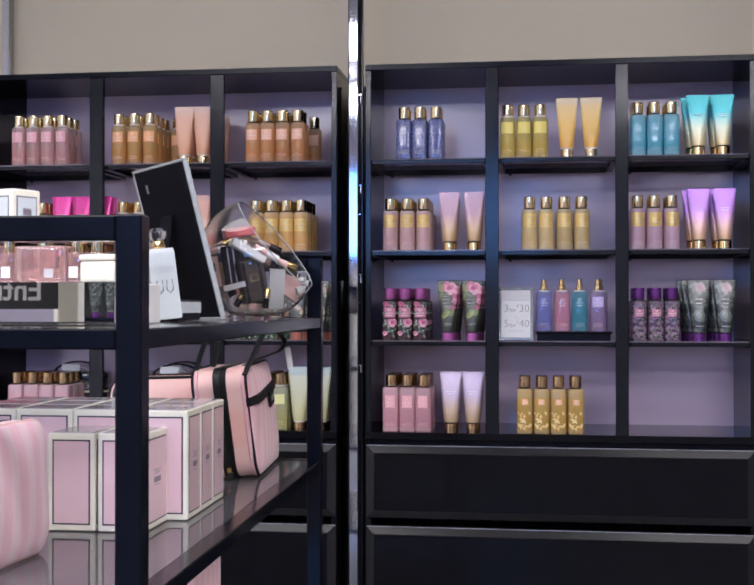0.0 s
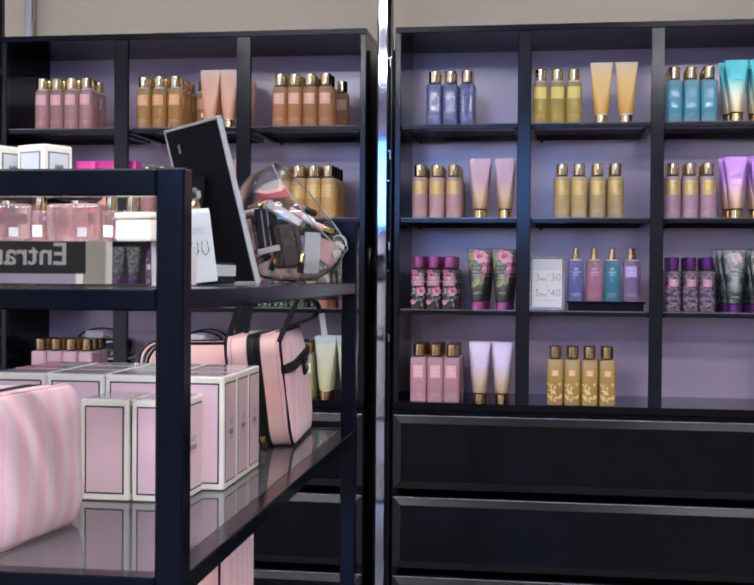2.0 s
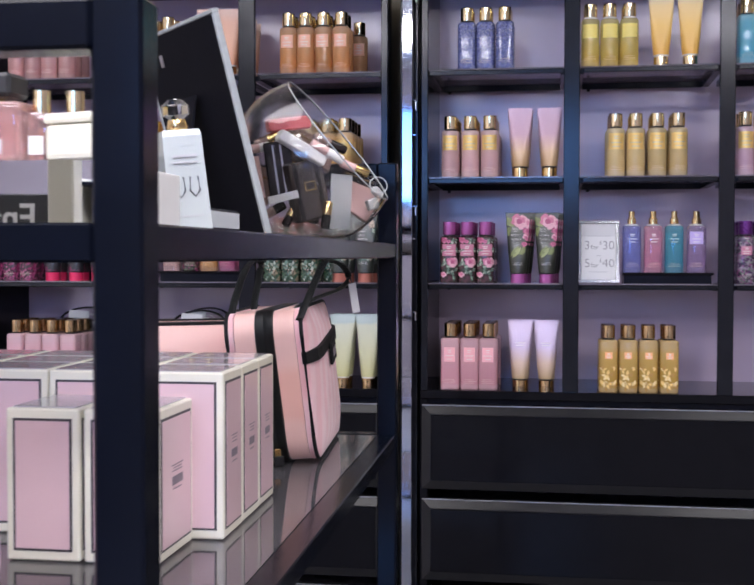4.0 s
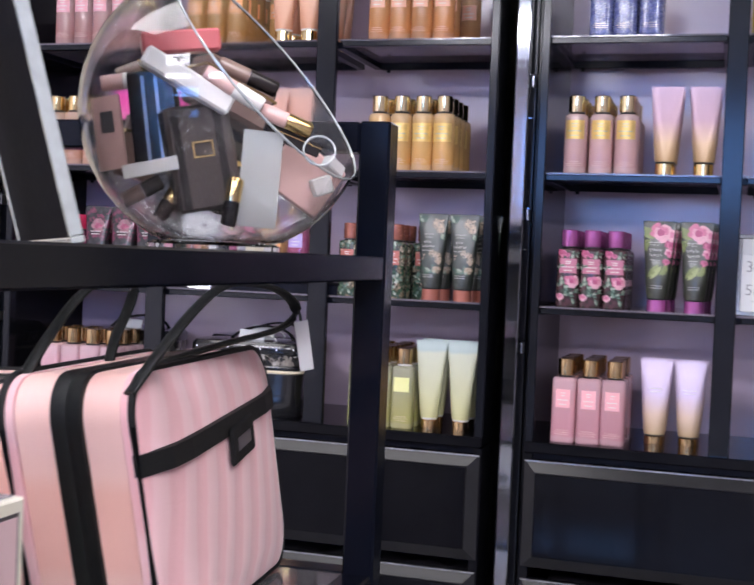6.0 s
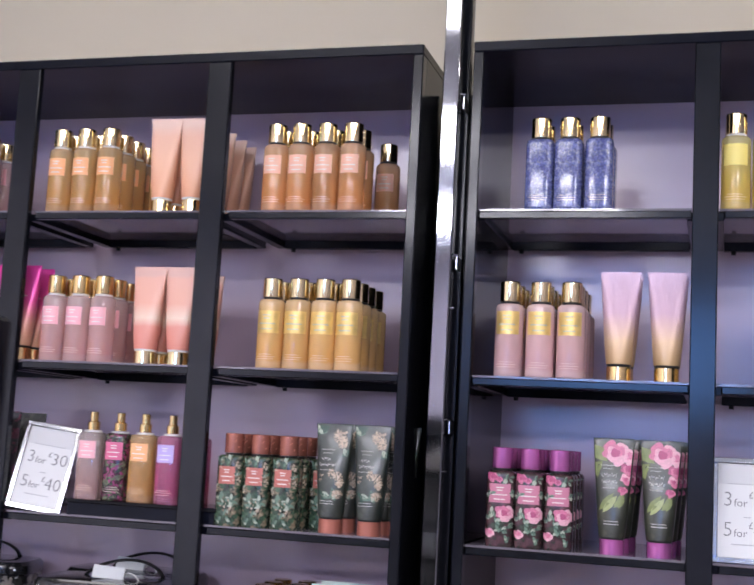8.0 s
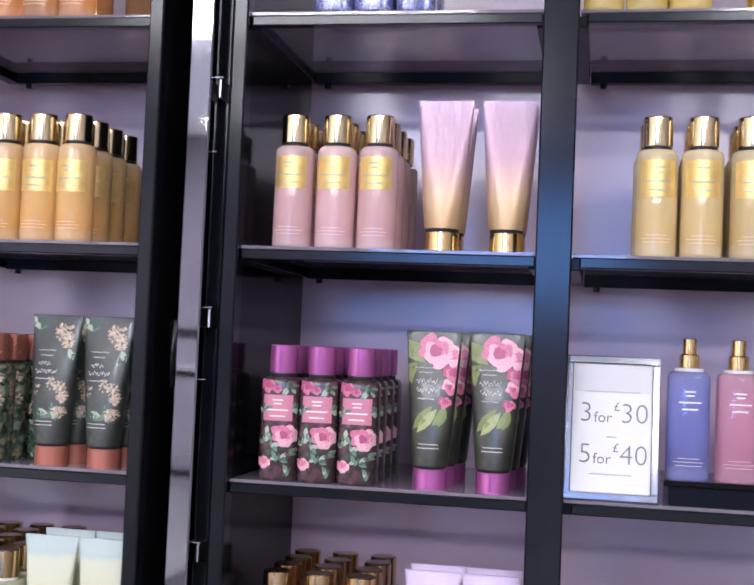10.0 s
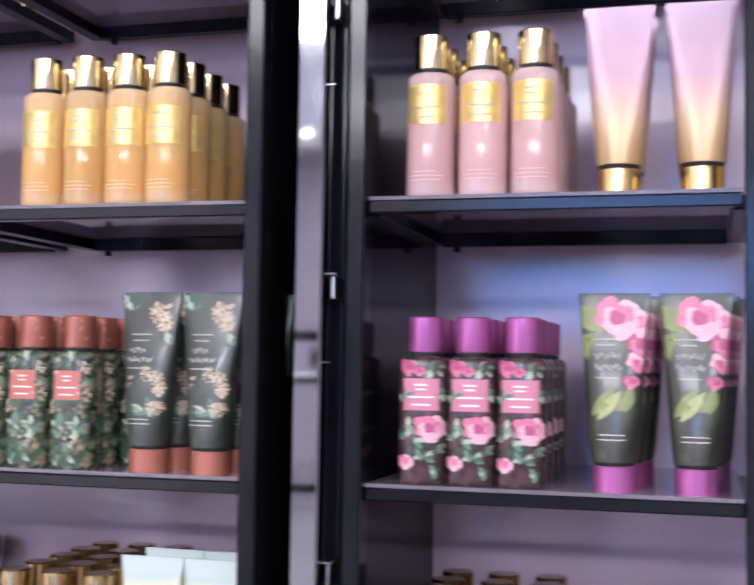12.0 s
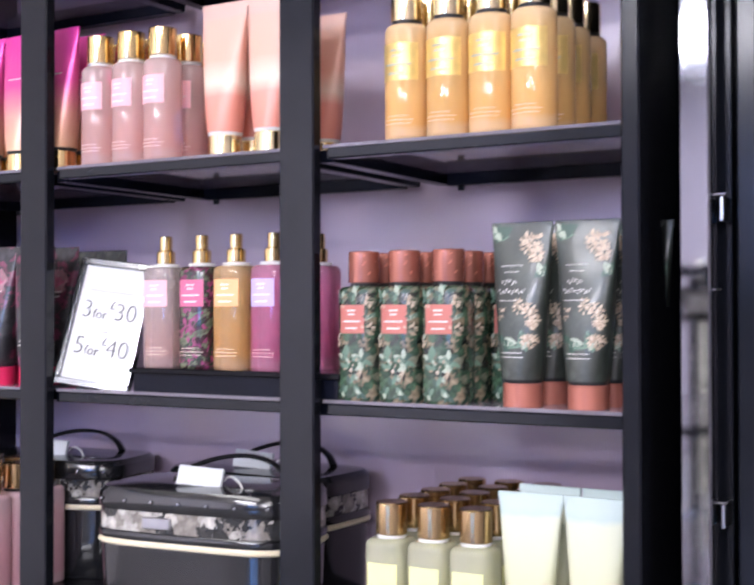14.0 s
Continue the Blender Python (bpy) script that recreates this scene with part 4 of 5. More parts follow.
p = mist_bottle(floral("rose_wrap", [(0.10, 0.045, 0.055), (0.05, 0.065, 0.05), (0.14, 0.065, 0.08), (0.06, 0.04, 0.04)], 60), MAGENTA, ROSE_LABEL, DARK_PLASTIC, power=3.2, radius=0.0262, label_half=0.74, band=(0.44, 0.63), label_text="dark rose patterned mist bottle with magenta cap", group="rose patterned mists", foot_print=False)
pr, fr = random.Random(33), bottle_front(0.0262, 3.2)
leaf_prints(p, fr, [(0.014, 0.122, 10, 0.009, 0.011), (-0.018, 0.094, 6, 0.007, 0.011), (-0.010, 0.058, 9, 0.009, 0.012), (0.004, 0.030, 8, 0.008, 0.011), (0.022, 0.098, 5, 0.005, 0.010), (-0.022, 0.050, 4, 0.005, 0.011)], LEAF_TONES, pr)
rose_print(p, fr, -0.014, 0.124, 0.011, DEEP_ROSE, pr)
rose_print(p, fr, -0.002, 0.120, 0.007, DEEP_ROSE, pr, 0.0018)
rose_print(p, fr, 0.010, 0.060, 0.0185, ROSE_TONES, pr)
leaf_prints(p, fr, [(-0.004, 0.044, 6, 0.006, 0.011), (0.020, 0.036, 5, 0.005, 0.010), (0.016, 0.012, 5, 0.007, 0.009)], LEAF_TONES, pr, 0.0012)
rose_print(p, fr, -0.017, 0.024, 0.010, [ROSE_TONES[0], ROSE_TONES[1], ROSE_TONES[1]], pr)
ranks(p, -0.330, 3, S3, 4, pitch=0.0530)
discard(p)
p = lotion_tube(floral("olive_rose_tube", [(0.05, 0.055, 0.04), (0.07, 0.075, 0.05), (0.055, 0.062, 0.045)], 25, rough=0.35), MAGENTA, "olive green rose printed lotion tube on a magenta cap", width=0.074, group="olive rose tubes", height=0.204)
pr, fr = random.Random(57), tube_front(0.204, 0.074)
leaf_prints(p, fr, [(-0.028, 0.178, 3, 0.004, 0.040), (-0.030, 0.150, 2, 0.003, 0.030), (0.014, 0.092, 2, 0.004, 0.030)], OLIVE_TONES[:1], pr)
for side, tone in ((1, 0), (-1, 1)):
    bm = bmesh.new()
    stamp(bm, fr, -0.006 - 0.003 * side, 0.090 + 0.002 * side, leaf_shape(0.040, 0.013, 0.9), 0.0016)
    part("leaf_print", bm, OLIVE_TONES[tone], p)
rose_print(p, fr, 0.026, 0.150, 0.014, DEEP_ROSE, pr, 0.0010)
rose_print(p, fr, 0.024, 0.132, 0.012, [ROSE_TONES[1], ROSE_TONES[0], ROSE_TONES[2]], pr, 0.0012)
rose_print(p, fr, 0.018, 0.112, 0.009, DEEP_ROSE, pr, 0.0010)
rose_print(p, fr, 0.026, 0.172, 0.016, [ROSE_TONES[0], ROSE_TONES[1], ROSE_TONES[1]], pr, 0.0012)
rose_print(p, fr, 0.004, 0.178, 0.027, [ROSE_TONES[0], ROSE_TONES[1], ROSE_TONES[2]], pr, 0.0016)
script_print(p, fr, [(-0.008, 0.156, 0.028, 0.0022), (-0.008, 0.150, 0.018, 0.0022), (-0.006, 0.139, 0.028, 0.009), (-0.005, 0.127, 0.028, 0.009), (-0.006, 0.116, 0.022, 0.0014), (0.0, 0.058, 0.026, 0.0014), (0.0, 0.053, 0.028, 0.0014)])
tube_pair(p, (-0.128, -0.046), S3, 0.05, 3, 0.05, 0.006)
discard(p)
p = mist_bottle(floral("violet_wrap", [(0.10, 0.04, 0.12), (0.34, 0.28, 0.34), (0.05, 0.03, 0.06), (0.28, 0.10, 0.22), (0.18, 0.20, 0.18)], 120), VIOLET_CAP, ROSE_LABEL, DARK_PLASTIC, power=3.2, label_half=0.55, band=(0.46, 0.60), label_text="dark violet patterned mist bottle with violet cap", group="violet patterned mists")
ranks(p, 0.508, 3, S3, 3, pitch=0.055)
discard(p)
p = lotion_tube(floral("grey_print_tube", [(0.05, 0.06, 0.055), (0.10, 0.12, 0.11), (0.03, 0.035, 0.035), (0.20, 0.22, 0.20)], 55, [(0.0, 0.085, 0.020, (0.30, 0.34, 0.30), (0.12, 0.14, 0.12)), (0.005, 0.178, 0.018, (0.30, 0.12, 0.16), (0.35, 0.32, 0.32))], rough=0.3, metal=0.2), VIOLET_CAP, "dark grey printed lotion tube on a violet cap", width=0.078, prints=((0.140, 0.024, 0.004), (0.126, 0.020, 0.004), (0.050, 0.026, 0.0015)), group="dark grey tubes", height=0.204)
tube_pair(p, (0.704, 0.788), S3, 0.05, 3, 0.05, -0.012)
discard(p)
p = lotion_tube(floral("dark_red_tube", [(0.03, 0.03, 0.035), (0.05, 0.05, 0.055), (0.22, 0.05, 0.10)], 55, [(0.005, 0.15, 0.018, (0.5, 0.1, 0.2), (0.4, 0.3, 0.3))], rough=0.3), RED_CAP, "dark printed lotion tube standing on a red cap", width=0.074, prints=TEXT, group="dark red tubes")
tube_pair(p, (-1.560, -1.485, -1.412), S3, 0.05, 2, 0.05)
discard(p)
p = mist_bottle(floral("pink_dark_wrap", [(0.30, 0.03, 0.12), (0.05, 0.02, 0.03), (0.55, 0.12, 0.28), (0.10, 0.05, 0.07)], 110), RED_CAP, HOT_LABEL, DARK_PLASTIC, power=3.0, label_half=0.6, band=(0.45, 0.62), label_text="dark pink patterned mist bottle with red cap", group="dark pink mists")
ranks(p, -1.745, 3, S3, 2)
discard(p)
p = lotion_tube(floral("dark_leaf_tube", [(0.03, 0.035, 0.03), (0.06, 0.065, 0.05), (0.02, 0.02, 0.02)], 60, rough=0.4), DARK_PLASTIC, "dark green lotion tube standing behind the price sign", width=0.06, group="dark leaf tubes")
tube_pair(p, (-1.520, -1.466, -1.412), S3, 0.21)
discard(p)


# testers on low black risers
def tester_riser(x0, x1, z, y0=0.02, y1=0.16):
    r = thing("tester_riser", "low black acrylic riser under the testers", "riser", pose(0, 0, z), "tester risers")
    part("foot", block(x0 + 0.006, x1 - 0.006, y0 + 0.006, y1 - 0.006, 0.0, 0.024), BLACK, r)
    part("plate", block(x0, x1, y0, y1, 0.024, 0.0315, 0.0015), BLACK_GLOSS, r)
    return r


tester_riser(0.166, 0.421, S3)
tester_riser(-1.212, -0.880, S3)
TESTERS = (
    (0.195, liquid("tester_blue", (0.28, 0.32, 0.70), (0.22, 0.25, 0.62), 0.72), None, "blue tester mist with gold spray pump"),
    (0.255, liquid("tester_pink", (0.78, 0.38, 0.50), (0.72, 0.30, 0.43), 0.72), None, "pink tester mist with gold spray pump"),
    (0.314, liquid("tester_teal", (0.12, 0.48, 0.60), (0.08, 0.41, 0.54), 0.72), None, "teal tester mist with gold spray pump"),
    (0.375, liquid("tester_mauve", (0.50, 0.38, 0.60), (0.44, 0.30, 0.52), 0.72), LILAC_LABEL, "mauve tester mist with gold spray pump"),
    (-1.179, liquid("tester_rosy", (0.92, 0.66, 0.62), (0.88, 0.48, 0.44), 0.72), PINK_LABEL, "rosy tester mist with gold spray pump"),
    (-1.118, floral("tester_dark_wrap", [(0.06, 0.02, 0.03), (0.30, 0.05, 0.15), (0.04, 0.05, 0.04), (0.14, 0.16, 0.10)], 110), HOT_LABEL, "dark floral tester mist with gold spray pump"),
    (-1.062, liquid("tester_amber", (0.88, 0.50, 0.20), (0.84, 0.42, 0.14), 0.72), ORANGE_LABEL, "amber tester mist with gold spray pump"),
    (-1.002, liquid("tester_fuchsia", (0.74, 0.22, 0.40), (0.70, 0.16, 0.32), 0.72), LILAC_LABEL, "fuchsia tester mist with gold spray pump"),
)
for tx, body, lab, words in TESTERS:
    p = mist_bottle(body, GOLD, lab, WHITE_PLASTIC, height=0.176, sprayer=True, power=3.0, radius=0.0265, tester=True, label_half=0.7, band=(0.46, 0.66), label_text=words, group="tester mists")
    p.matrix_basis = pose(tx, 0.06, S3 + 0.0315, 0, 0, rnd.uniform(-4, 4))
p = mist_bottle(TESTERS[3][1], GOLD, None, WHITE_PLASTIC, height=0.176, sprayer=True, power=3.0, radius=0.0265, label_text="mauve tester mist with gold spray pump", group="tester mists")
p.matrix_basis = pose(0.384, 0.118, S3 + 0.0315)
p = mist_bottle(TESTERS[7][1], GOLD, None, WHITE_PLASTIC, height=0.176, sprayer=True, power=3.0, radius=0.0265, label_text="fuchsia tester mist with gold spray pump", group="tester mists")
p.matrix_basis = pose(-0.972, 0.118, S3 + 0.0315)


def price_sign(m):
    """Acrylic picture frame with a printed offer card, leaning back."""
    s = thing("price_sign", "clear acrylic framed price sign leaning on the shelf", "sign", m, "price signs")
    w, h, e = 0.118, 0.182, 0.010
    part("card", block(-w / 2 + e, w / 2 - e, 0.0, 0.002, e, h - e), PAPER, s, "white offer card")
    part("header", block(-w / 2 + e + 0.001, w / 2 - e - 0.001, -0.0009, -0.0002, h - e - 0.036, h - e - 0.002), HEADER_PAPER, s, "pale grey band on the card")
    bm = bmesh.new()
    for a in ((-w / 2, w / 2, h - e, h), (-w / 2, w / 2, 0, e), (-w / 2, -w / 2 + e, e, h - e), (w / 2 - e, w / 2, e, h - e)):
        block(a[0], a[1], -0.004, 0.008, a[2], a[3], 0.0012, bm)
    part("frame", bm, SIGN_FRAME, s, "bright bevelled frame")
    part("easel", block(-0.02, 0.02, 0.009, 0.011, 0.0, h * 0.6), ACRYLIC, s)
    up = Matrix.Rotation(radians(90), 4, "X")
    for z, big, price in ((0.098, "3", "30"), (0.046, "5", "40")):
        text_mesh(big, 0.036, SIGN_INK, s, Matrix.Translation((-0.032, -0.0012, z)) @ up, "lettering", thin=-0.0006)
        text_mesh("for", 0.019, SIGN_INK, s, Matrix.Translation((-0.011, -0.0012, z)) @ up, "lettering", thin=-0.0001)
        text_mesh("\u00a3", 0.016, SIGN_INK, s, Matrix.Translation((0.006, -0.0012, z + 0.015)) @ up, "lettering", thin=-0.0001)
        text_mesh(price, 0.036, SIGN_INK, s, Matrix.Translation((0.028, -0.0012, z)) @ up, "lettering", thin=-0.0006)
    bm = bmesh.new()
    for z, hw in ((0.136, 0.034), (0.079, 0.006), (0.032, 0.026)):
        block(-hw, hw, -0.0012, -0.0004, z, z + 0.0016, 0, bm)
    tagged(part("fine_print", bm, GREY_PAPER, s), kind="stuff")
    return s


price_sign(pose(0.101, 0.026, S3 + 0.0005, -9, 0, 0))
price_sign(pose(-1.288, 0.030, S3 + 0.0005, -14, 7, 12))

# bottom row
p = mist_bottle(liquid("soft_pink_mist", (0.80, 0.48, 0.53), (0.76, 0.40, 0.46), 0.3), BRONZE, None, DARK_PLASTIC, height=0.19, power=4.5, radius=0.0275, label_text="pink patterned mist bottle with bronze cap", group="square pink mists")
ranks(p, -1.675, 4, S4, 3, pitch=0.0575)
discard(p)
p = mist_bottle(liquid("pink_scatter_mist", (0.74, 0.40, 0.46), (0.68, 0.33, 0.40), 0.4), BRONZE, PINK_LABEL, DARK_PLASTIC, height=0.192, power=5, radius=0.0276, label_half=0.6, band=(0.42, 0.64), label_text="pink patterned mist bottle with bronze cap", group="square pink mists")
ranks(p, -0.325, 3, S4, 4, pitch=0.0565)
discard(p)
p = lotion_tube(grading("pale_lilac_tube", [(0.12, (0.50, 0.36, 0.20)), (0.38, (0.62, 0.46, 0.36)), (0.62, (0.56, 0.46, 0.62)), (1.0, (0.60, 0.50, 0.66))], rough=0.36, metal=0.22, creased=0.4), BRONZE, "pale lilac and gold lotion tube on a bronze cap", width=0.074, prints=TEXT[:2], group="pale lilac tubes")
tube_pair(p, (-0.122, -0.046), S4, 0.075, 2, 0.05)
discard(p)
p = mist_bottle(liquid("gold_leaf_mist", (0.72, 0.48, 0.15), (0.64, 0.38, 0.07), 0.45), BRONZE, ORANGE_LABEL, DARK_PLASTIC, height=0.192, power=3.5, radius=0.027, label_half=0.4, band=(0.5, 0.6), label_text="gold leaf patterned mist bottle with bronze cap", group="gold leaf mists")
pr, fr = random.Random(71), bottle_front(0.027, 3.5)
leaf_prints(p, fr, [(-0.012, 0.020, 9, 0.012, 0.018), (0.012, 0.024, 9, 0.012, 0.018), (0.0, 0.048, 9, 0.014, 0.016), (-0.014, 0.066, 5, 0.008, 0.014), (0.016, 0.070, 4, 0.007, 0.013)], GOLD_LEAF_TONES, pr)
ranks(p, 0.130, 4, S4, 2, pitch=0.0565, y0=0.04)
discard(p)
p = mist_bottle(liquid("lemon_mist", (0.62, 0.62, 0.42), (0.66, 0.62, 0.22)), BRONZE, LEMON_LABEL, WHITE_PLASTIC, height=0.192, power=4.0, radius=0.0265, label_half=0.72, band=(0.46, 0.64), bars=False, label_text="pale lemon mist bottle with bronze cap and yellow label", group="lemon mists")
ranks(p, -0.822, 3, S4, 5, pitch=0.0545)
discard(p)
p = lotion_tube(grading("cream_green_tube", [(0.12, (0.56, 0.54, 0.27)), (0.6, (0.55, 0.56, 0.38)), (0.92, (0.56, 0.59, 0.47)), (0.96, (0.42, 0.52, 0.51)), (1.0, (0.45, 0.55, 0.54))]), BRONZE, "pale cream lotion tube standing on a bronze cap", neck=WHITE_PLASTIC, width=0.076, group="cream tubes", cap_r=0.0195, height=0.214)
tube_pair(p, (-0.648, -0.570), S4, 0.05, 2, 0.06)
discard(p)


def vanity_case(m, words):
    """Glossy black train case: flared body, patterned lid band, cream piping, studs, arched handle and a tag."""
    c = thing("vanity_case", words, "vanity case", m, "black vanity cases")
    w, d = 0.148, 0.085

    def ring(k, z, p=5.0):
        return [(x * w * k, y * d * k, z) for x, y in outline(1.0, 40, p)]
    part("body", loft([ring(0.93, 0), ring(0.955, 0.004), ring(0.965, 0.06), ring(0.98, 0.108)]), PATENT, c, smooth=True)
    part("piping", loft([ring(0.99, 0.1085), ring(1.01, 0.111), ring(1.01, 0.114), ring(0.99, 0.1165)]), CREAM_PIPING, c, smooth=True)
    part("lid_rim", loft([ring(0.995, 0.117), ring(1.005, 0.119), ring(1.005, 0.126), ring(0.99, 0.128)]), PATENT, c, smooth=True)
    part("lid_band", loft([ring(0.985, 0.1285), ring(0.985, 0.155)]), LEOPARD, c, "silver and black patterned band", smooth=True)
    part("lid", loft([ring(0.99, 0.1555), ring(1.005, 0.158), ring(1.0, 0.176), ring(0.95, 0.184), ring(0.6, 0.188)]), PATENT, c, smooth=True)
    for i in range(7):
        x = -0.126 + 0.042 * i
        y = -d * 1.0 * (1 - min(1.0, abs(x) / w) ** 5) ** 0.2
        part("stud", turned([(0.0028, 0), (0.0022, 0.0018), (0.0008, 0.0024)], 10), CHROME, c, at=Matrix.Translation((x, y - 0.0005, 0.168)) @ Matrix.Rotation(radians(90), 4, "X"))
    part("clasp", block(-0.055, -0.012, -0.0885, -0.082, 0.134, 0.149, 0.0015), STEEL, c, "small steel clasp plate")
    part("handle", sweep(arc_points((-0.055, -0.010, 0.188), (0.095, 0.035, 0.188), 0.030, 16, (0, 0.03, 0)), 0.0065, 8, flat=0.5), PATENT, c, smooth=True)
    part("cord", sweep(arc_points((0.03, -0.02, 0.192), (0.075, -0.05, 0.186), 0.01, 8), 0.0012, 6), WHITE_PLASTIC, c)
    part("tag", block(-0.032, 0.032, -0.003, 0.003, 0.0, 0.026, 0.001), GREY_TAG, c, "pale grey security tag", at=pose(0.008, -0.05, 0.187, -20, 4, 8))
    return c


LEOPARD = floral("silver_leopard_band", [(0.02, 0.02, 0.02), (0.42, 0.39, 0.36), (0.30, 0.27, 0.24), (0.03, 0.03, 0.03), (0.55, 0.52, 0.48)], 38, rough=0.25)
vanity_case(pose(-1.130, 0.100, S4, 0, 0, 6), "glossy black vanity case with silver patterned lid band")
vanity_case(pose(-1.560, 0.250, S4, 0, 0, 12), "glossy black vanity case behind pink mists")
vanity_case(pose(-1.165, 0.280, S4, 0, 0, -4), "glossy black vanity case standing behind another one")

# ---- steel display rack ----
RACK = pose(-0.232, -2.846, 0, 0, 0, 1.2)
LEN, WID, TW = 1.128, 0.98, 0.014
rack = thing("display_rack", "free-standing black steel rack with glass shelves and cosmetics", "rack", RACK)
for x in (0, -WID):
    for y in (0, LEN):
        part("post", block(x - TW, x + TW, y - TW, y + TW, 0.0, 1.404, 0.002), RACK_BLACK, rack)
for y in (0, LEN):
    part("top_bar", block(-WID + TW, -TW, y - TW + 0.0006, y + TW - 0.0006, 1.377, 1.4034, 0.002), RACK_BLACK, rack)
for z in (1.287, 1.008, 0.62, 0.22):
    sh = part("shelf_frame", block(-WID + TW, -TW, -TW + 0.001, TW - 0.001, z - 0.021, z, 0.0015), RACK_BLACK, rack)
    part("bar", block(-WID + TW, -TW, LEN - TW + 0.001, LEN + TW - 0.001, z - 0.021, z, 0.0015), RACK_BLACK, sh)
    part("bar", block(-TW + 0.001, TW - 0.001, TW, LEN - TW, z - 0.021, z, 0.0015), RACK_BLACK, sh)
    part("bar", block(-WID - TW + 0.001, -WID + TW - 0.001, TW, LEN - TW, z - 0.021, z, 0.0015), RACK_BLACK, sh)
    part("plate", block(-WID + TW, -TW, TW, LEN - TW, z - 0.008, z - 0.001), RACK_GLASS, sh, "smoked glass shelf plate").visible_shadow = False
MID, LOW = 1.287, 1.008

# mirror riser with perfumes
riser = thing("mirrored_riser", "low mirror-fronted riser holding perfume bottles", "riser", pose(0, 0, MID))
part("core", block(-1.12, -0.335, -2.616, -2.44, 0.0, 0.0525, 0.001), WHITE_PLASTIC, riser)
part("front", block(-1.12, -0.335, -2.620, -2.6165, 0.0, 0.0525), MIRROR, riser, "mirror front")


def perfume(m, words):
    b = thing("perfume_bottle", words, "perfume", m, "square perfume bottles")
    part("body", block(-0.034, 0.034, -0.02, 0.02, 0.0, 0.046, 0.006, segments=3), PINK_GLASS, b, smooth=True)
    part("collar", turned([(0.010, 0.046), (0.010, 0.050)], 18), PALE_GOLD, b)
    part("cap", block(-0.024, 0.024, -0.016, 0.016, 0.050, 0.068, 0.003), DARK_PLASTIC, b, "black block cap")
    part("label", block(0.008, 0.020, -0.0206, -0.0202, 0.006, 0.017), GREY_PAPER, b)
    return b


for x, y in ((-0.527, -2.585), (-0.438, -2.585), (-0.615, -2.585), (-0.71, -2.58), (-0.50, -2.50)):
    perfume(pose(x, y, MID + 0.0526, 0, 0, rnd.uniform(-6, 6)), "square pink perfume bottle with black cap")


def small_tester(m, words):
    b = thing("perfume_tester", words, "perfume", m, "small testers")
    part("body", block(-0.011, 0.011, -0.011, 0.011, 0, 0.038, 0.003, segments=2), PINK_GLASS, b, smooth=True)
    part("cap", turned([(0.007, 0.038), (0.007, 0.055)], 14), PALE_GOLD, b, smooth=True)
    part("label", block(-0.006, 0.006, -0.0116, -0.0112, 0.006, 0.02), PAPER, b)
    return b


for x, y in ((-0.396, -2.587), (-0.372, -2.58), (-0.484, -2.59), (-0.575, -2.575)):
    small_tester(pose(x, y, MID + 0.0526), "small pink tester bottle with gold cap")
wb = thing("white_gift_box", "plain white card box on the mirrored riser", "box", pose(-0.325, -2.605, MID + 0.0526, 0, 0, -18))
part("body", block(-0.048, 0.004, -0.03, 0.03, 0.0, 0.026, 0.004, segments=2), WHITE_BOX, wb)
part("lid", block(-0.049, 0.005, -0.031, 0.031, 0.0262, 0.034, 0.003, segments=2), WHITE_BOX, wb)


def stood_box(m, w, d, h, words, group="pink perfume cartons", panel=None, line=None):
    """White carton with pink panels edged by a dark line, film on the lid."""
    b = thing("perfume_carton", words, "box", m, group)
    part("carton", block(-w / 2, w / 2, -d / 2, d / 2, 0, h, 0.0015), WHITE_BOX, b)
    e, k = 0.0065, 0.0022
    for s in (-1, 1):
        y = s * d / 2
        part("border", block(-w / 2 + e, w / 2 - e, min(y, y + s * 0.0006), max(y, y + s * 0.0006), e * 1.3, h - e * 1.3), line or CHARCOAL, b)
        part("panel", block(-w / 2 + e + k, w / 2 - e - k, min(y, y + s * 0.0011), max(y, y + s * 0.0011), e * 1.3 + k, h - e * 1.3 - k), panel or PINK_CARD, b)
        x = s * w / 2
        part("border", block(min(x, x + s * 0.0006), max(x, x + s * 0.0006), -d / 2 + e, d / 2 - e, e * 1.3, h - e * 1.3), line or CHARCOAL, b)
        part("panel", block(min(x, x + s * 0.0011), max(x, x + s * 0.0011), -d / 2 + e + k, d / 2 - e - k, e * 1.3 + k, h - e * 1.3 - k), panel or PINK_CARD, b)
    part("film", block(-w / 2 + 0.005, w / 2 - 0.005, -d / 2 + 0.005, d / 2 - 0.005, h + 0.0002, h + 0.0012), FILM, b, "crinkled clear film over the lid")
    bm = bmesh.new()
    for z, hw, t in ((0.60, 0.16, 0.0008), (0.58, 0.11, 0.0008), (0.56, 0.13, 0.0008), (0.47, 0.15, 0.0075), (0.44, 0.12, 0.0008)):
        block(w / 2 + 0.0012, w / 2 + 0.0016, -d * hw, d * hw, h * z, h * z + t, 0, bm)
    tagged(part("print", bm, CARD_INK, b), kind="stuff")
    return b


for x in (-0.4415, -0.3715):
    stood_box(pose(x, -2.444, LOW), 0.066, 0.094, 0.131, "small white carton with pink panels on the rack shelf")
for i, x in enumerate((-0.352, -0.437, -0.522, -0.607)):
    for j, y in enumerate((-2.360, -2.288, -2.216)):
        stood_box(pose(x - 0.002 * j, y, LOW, 0, 0, 1.2), 0.083, 0.070, 0.154, "tall white carton with pink panels and film lid")
stood_box(pose(-0.383, -2.142, LOW), 0.075, 0.068, 0.128, "small white carton with pink panels on the rack shelf")

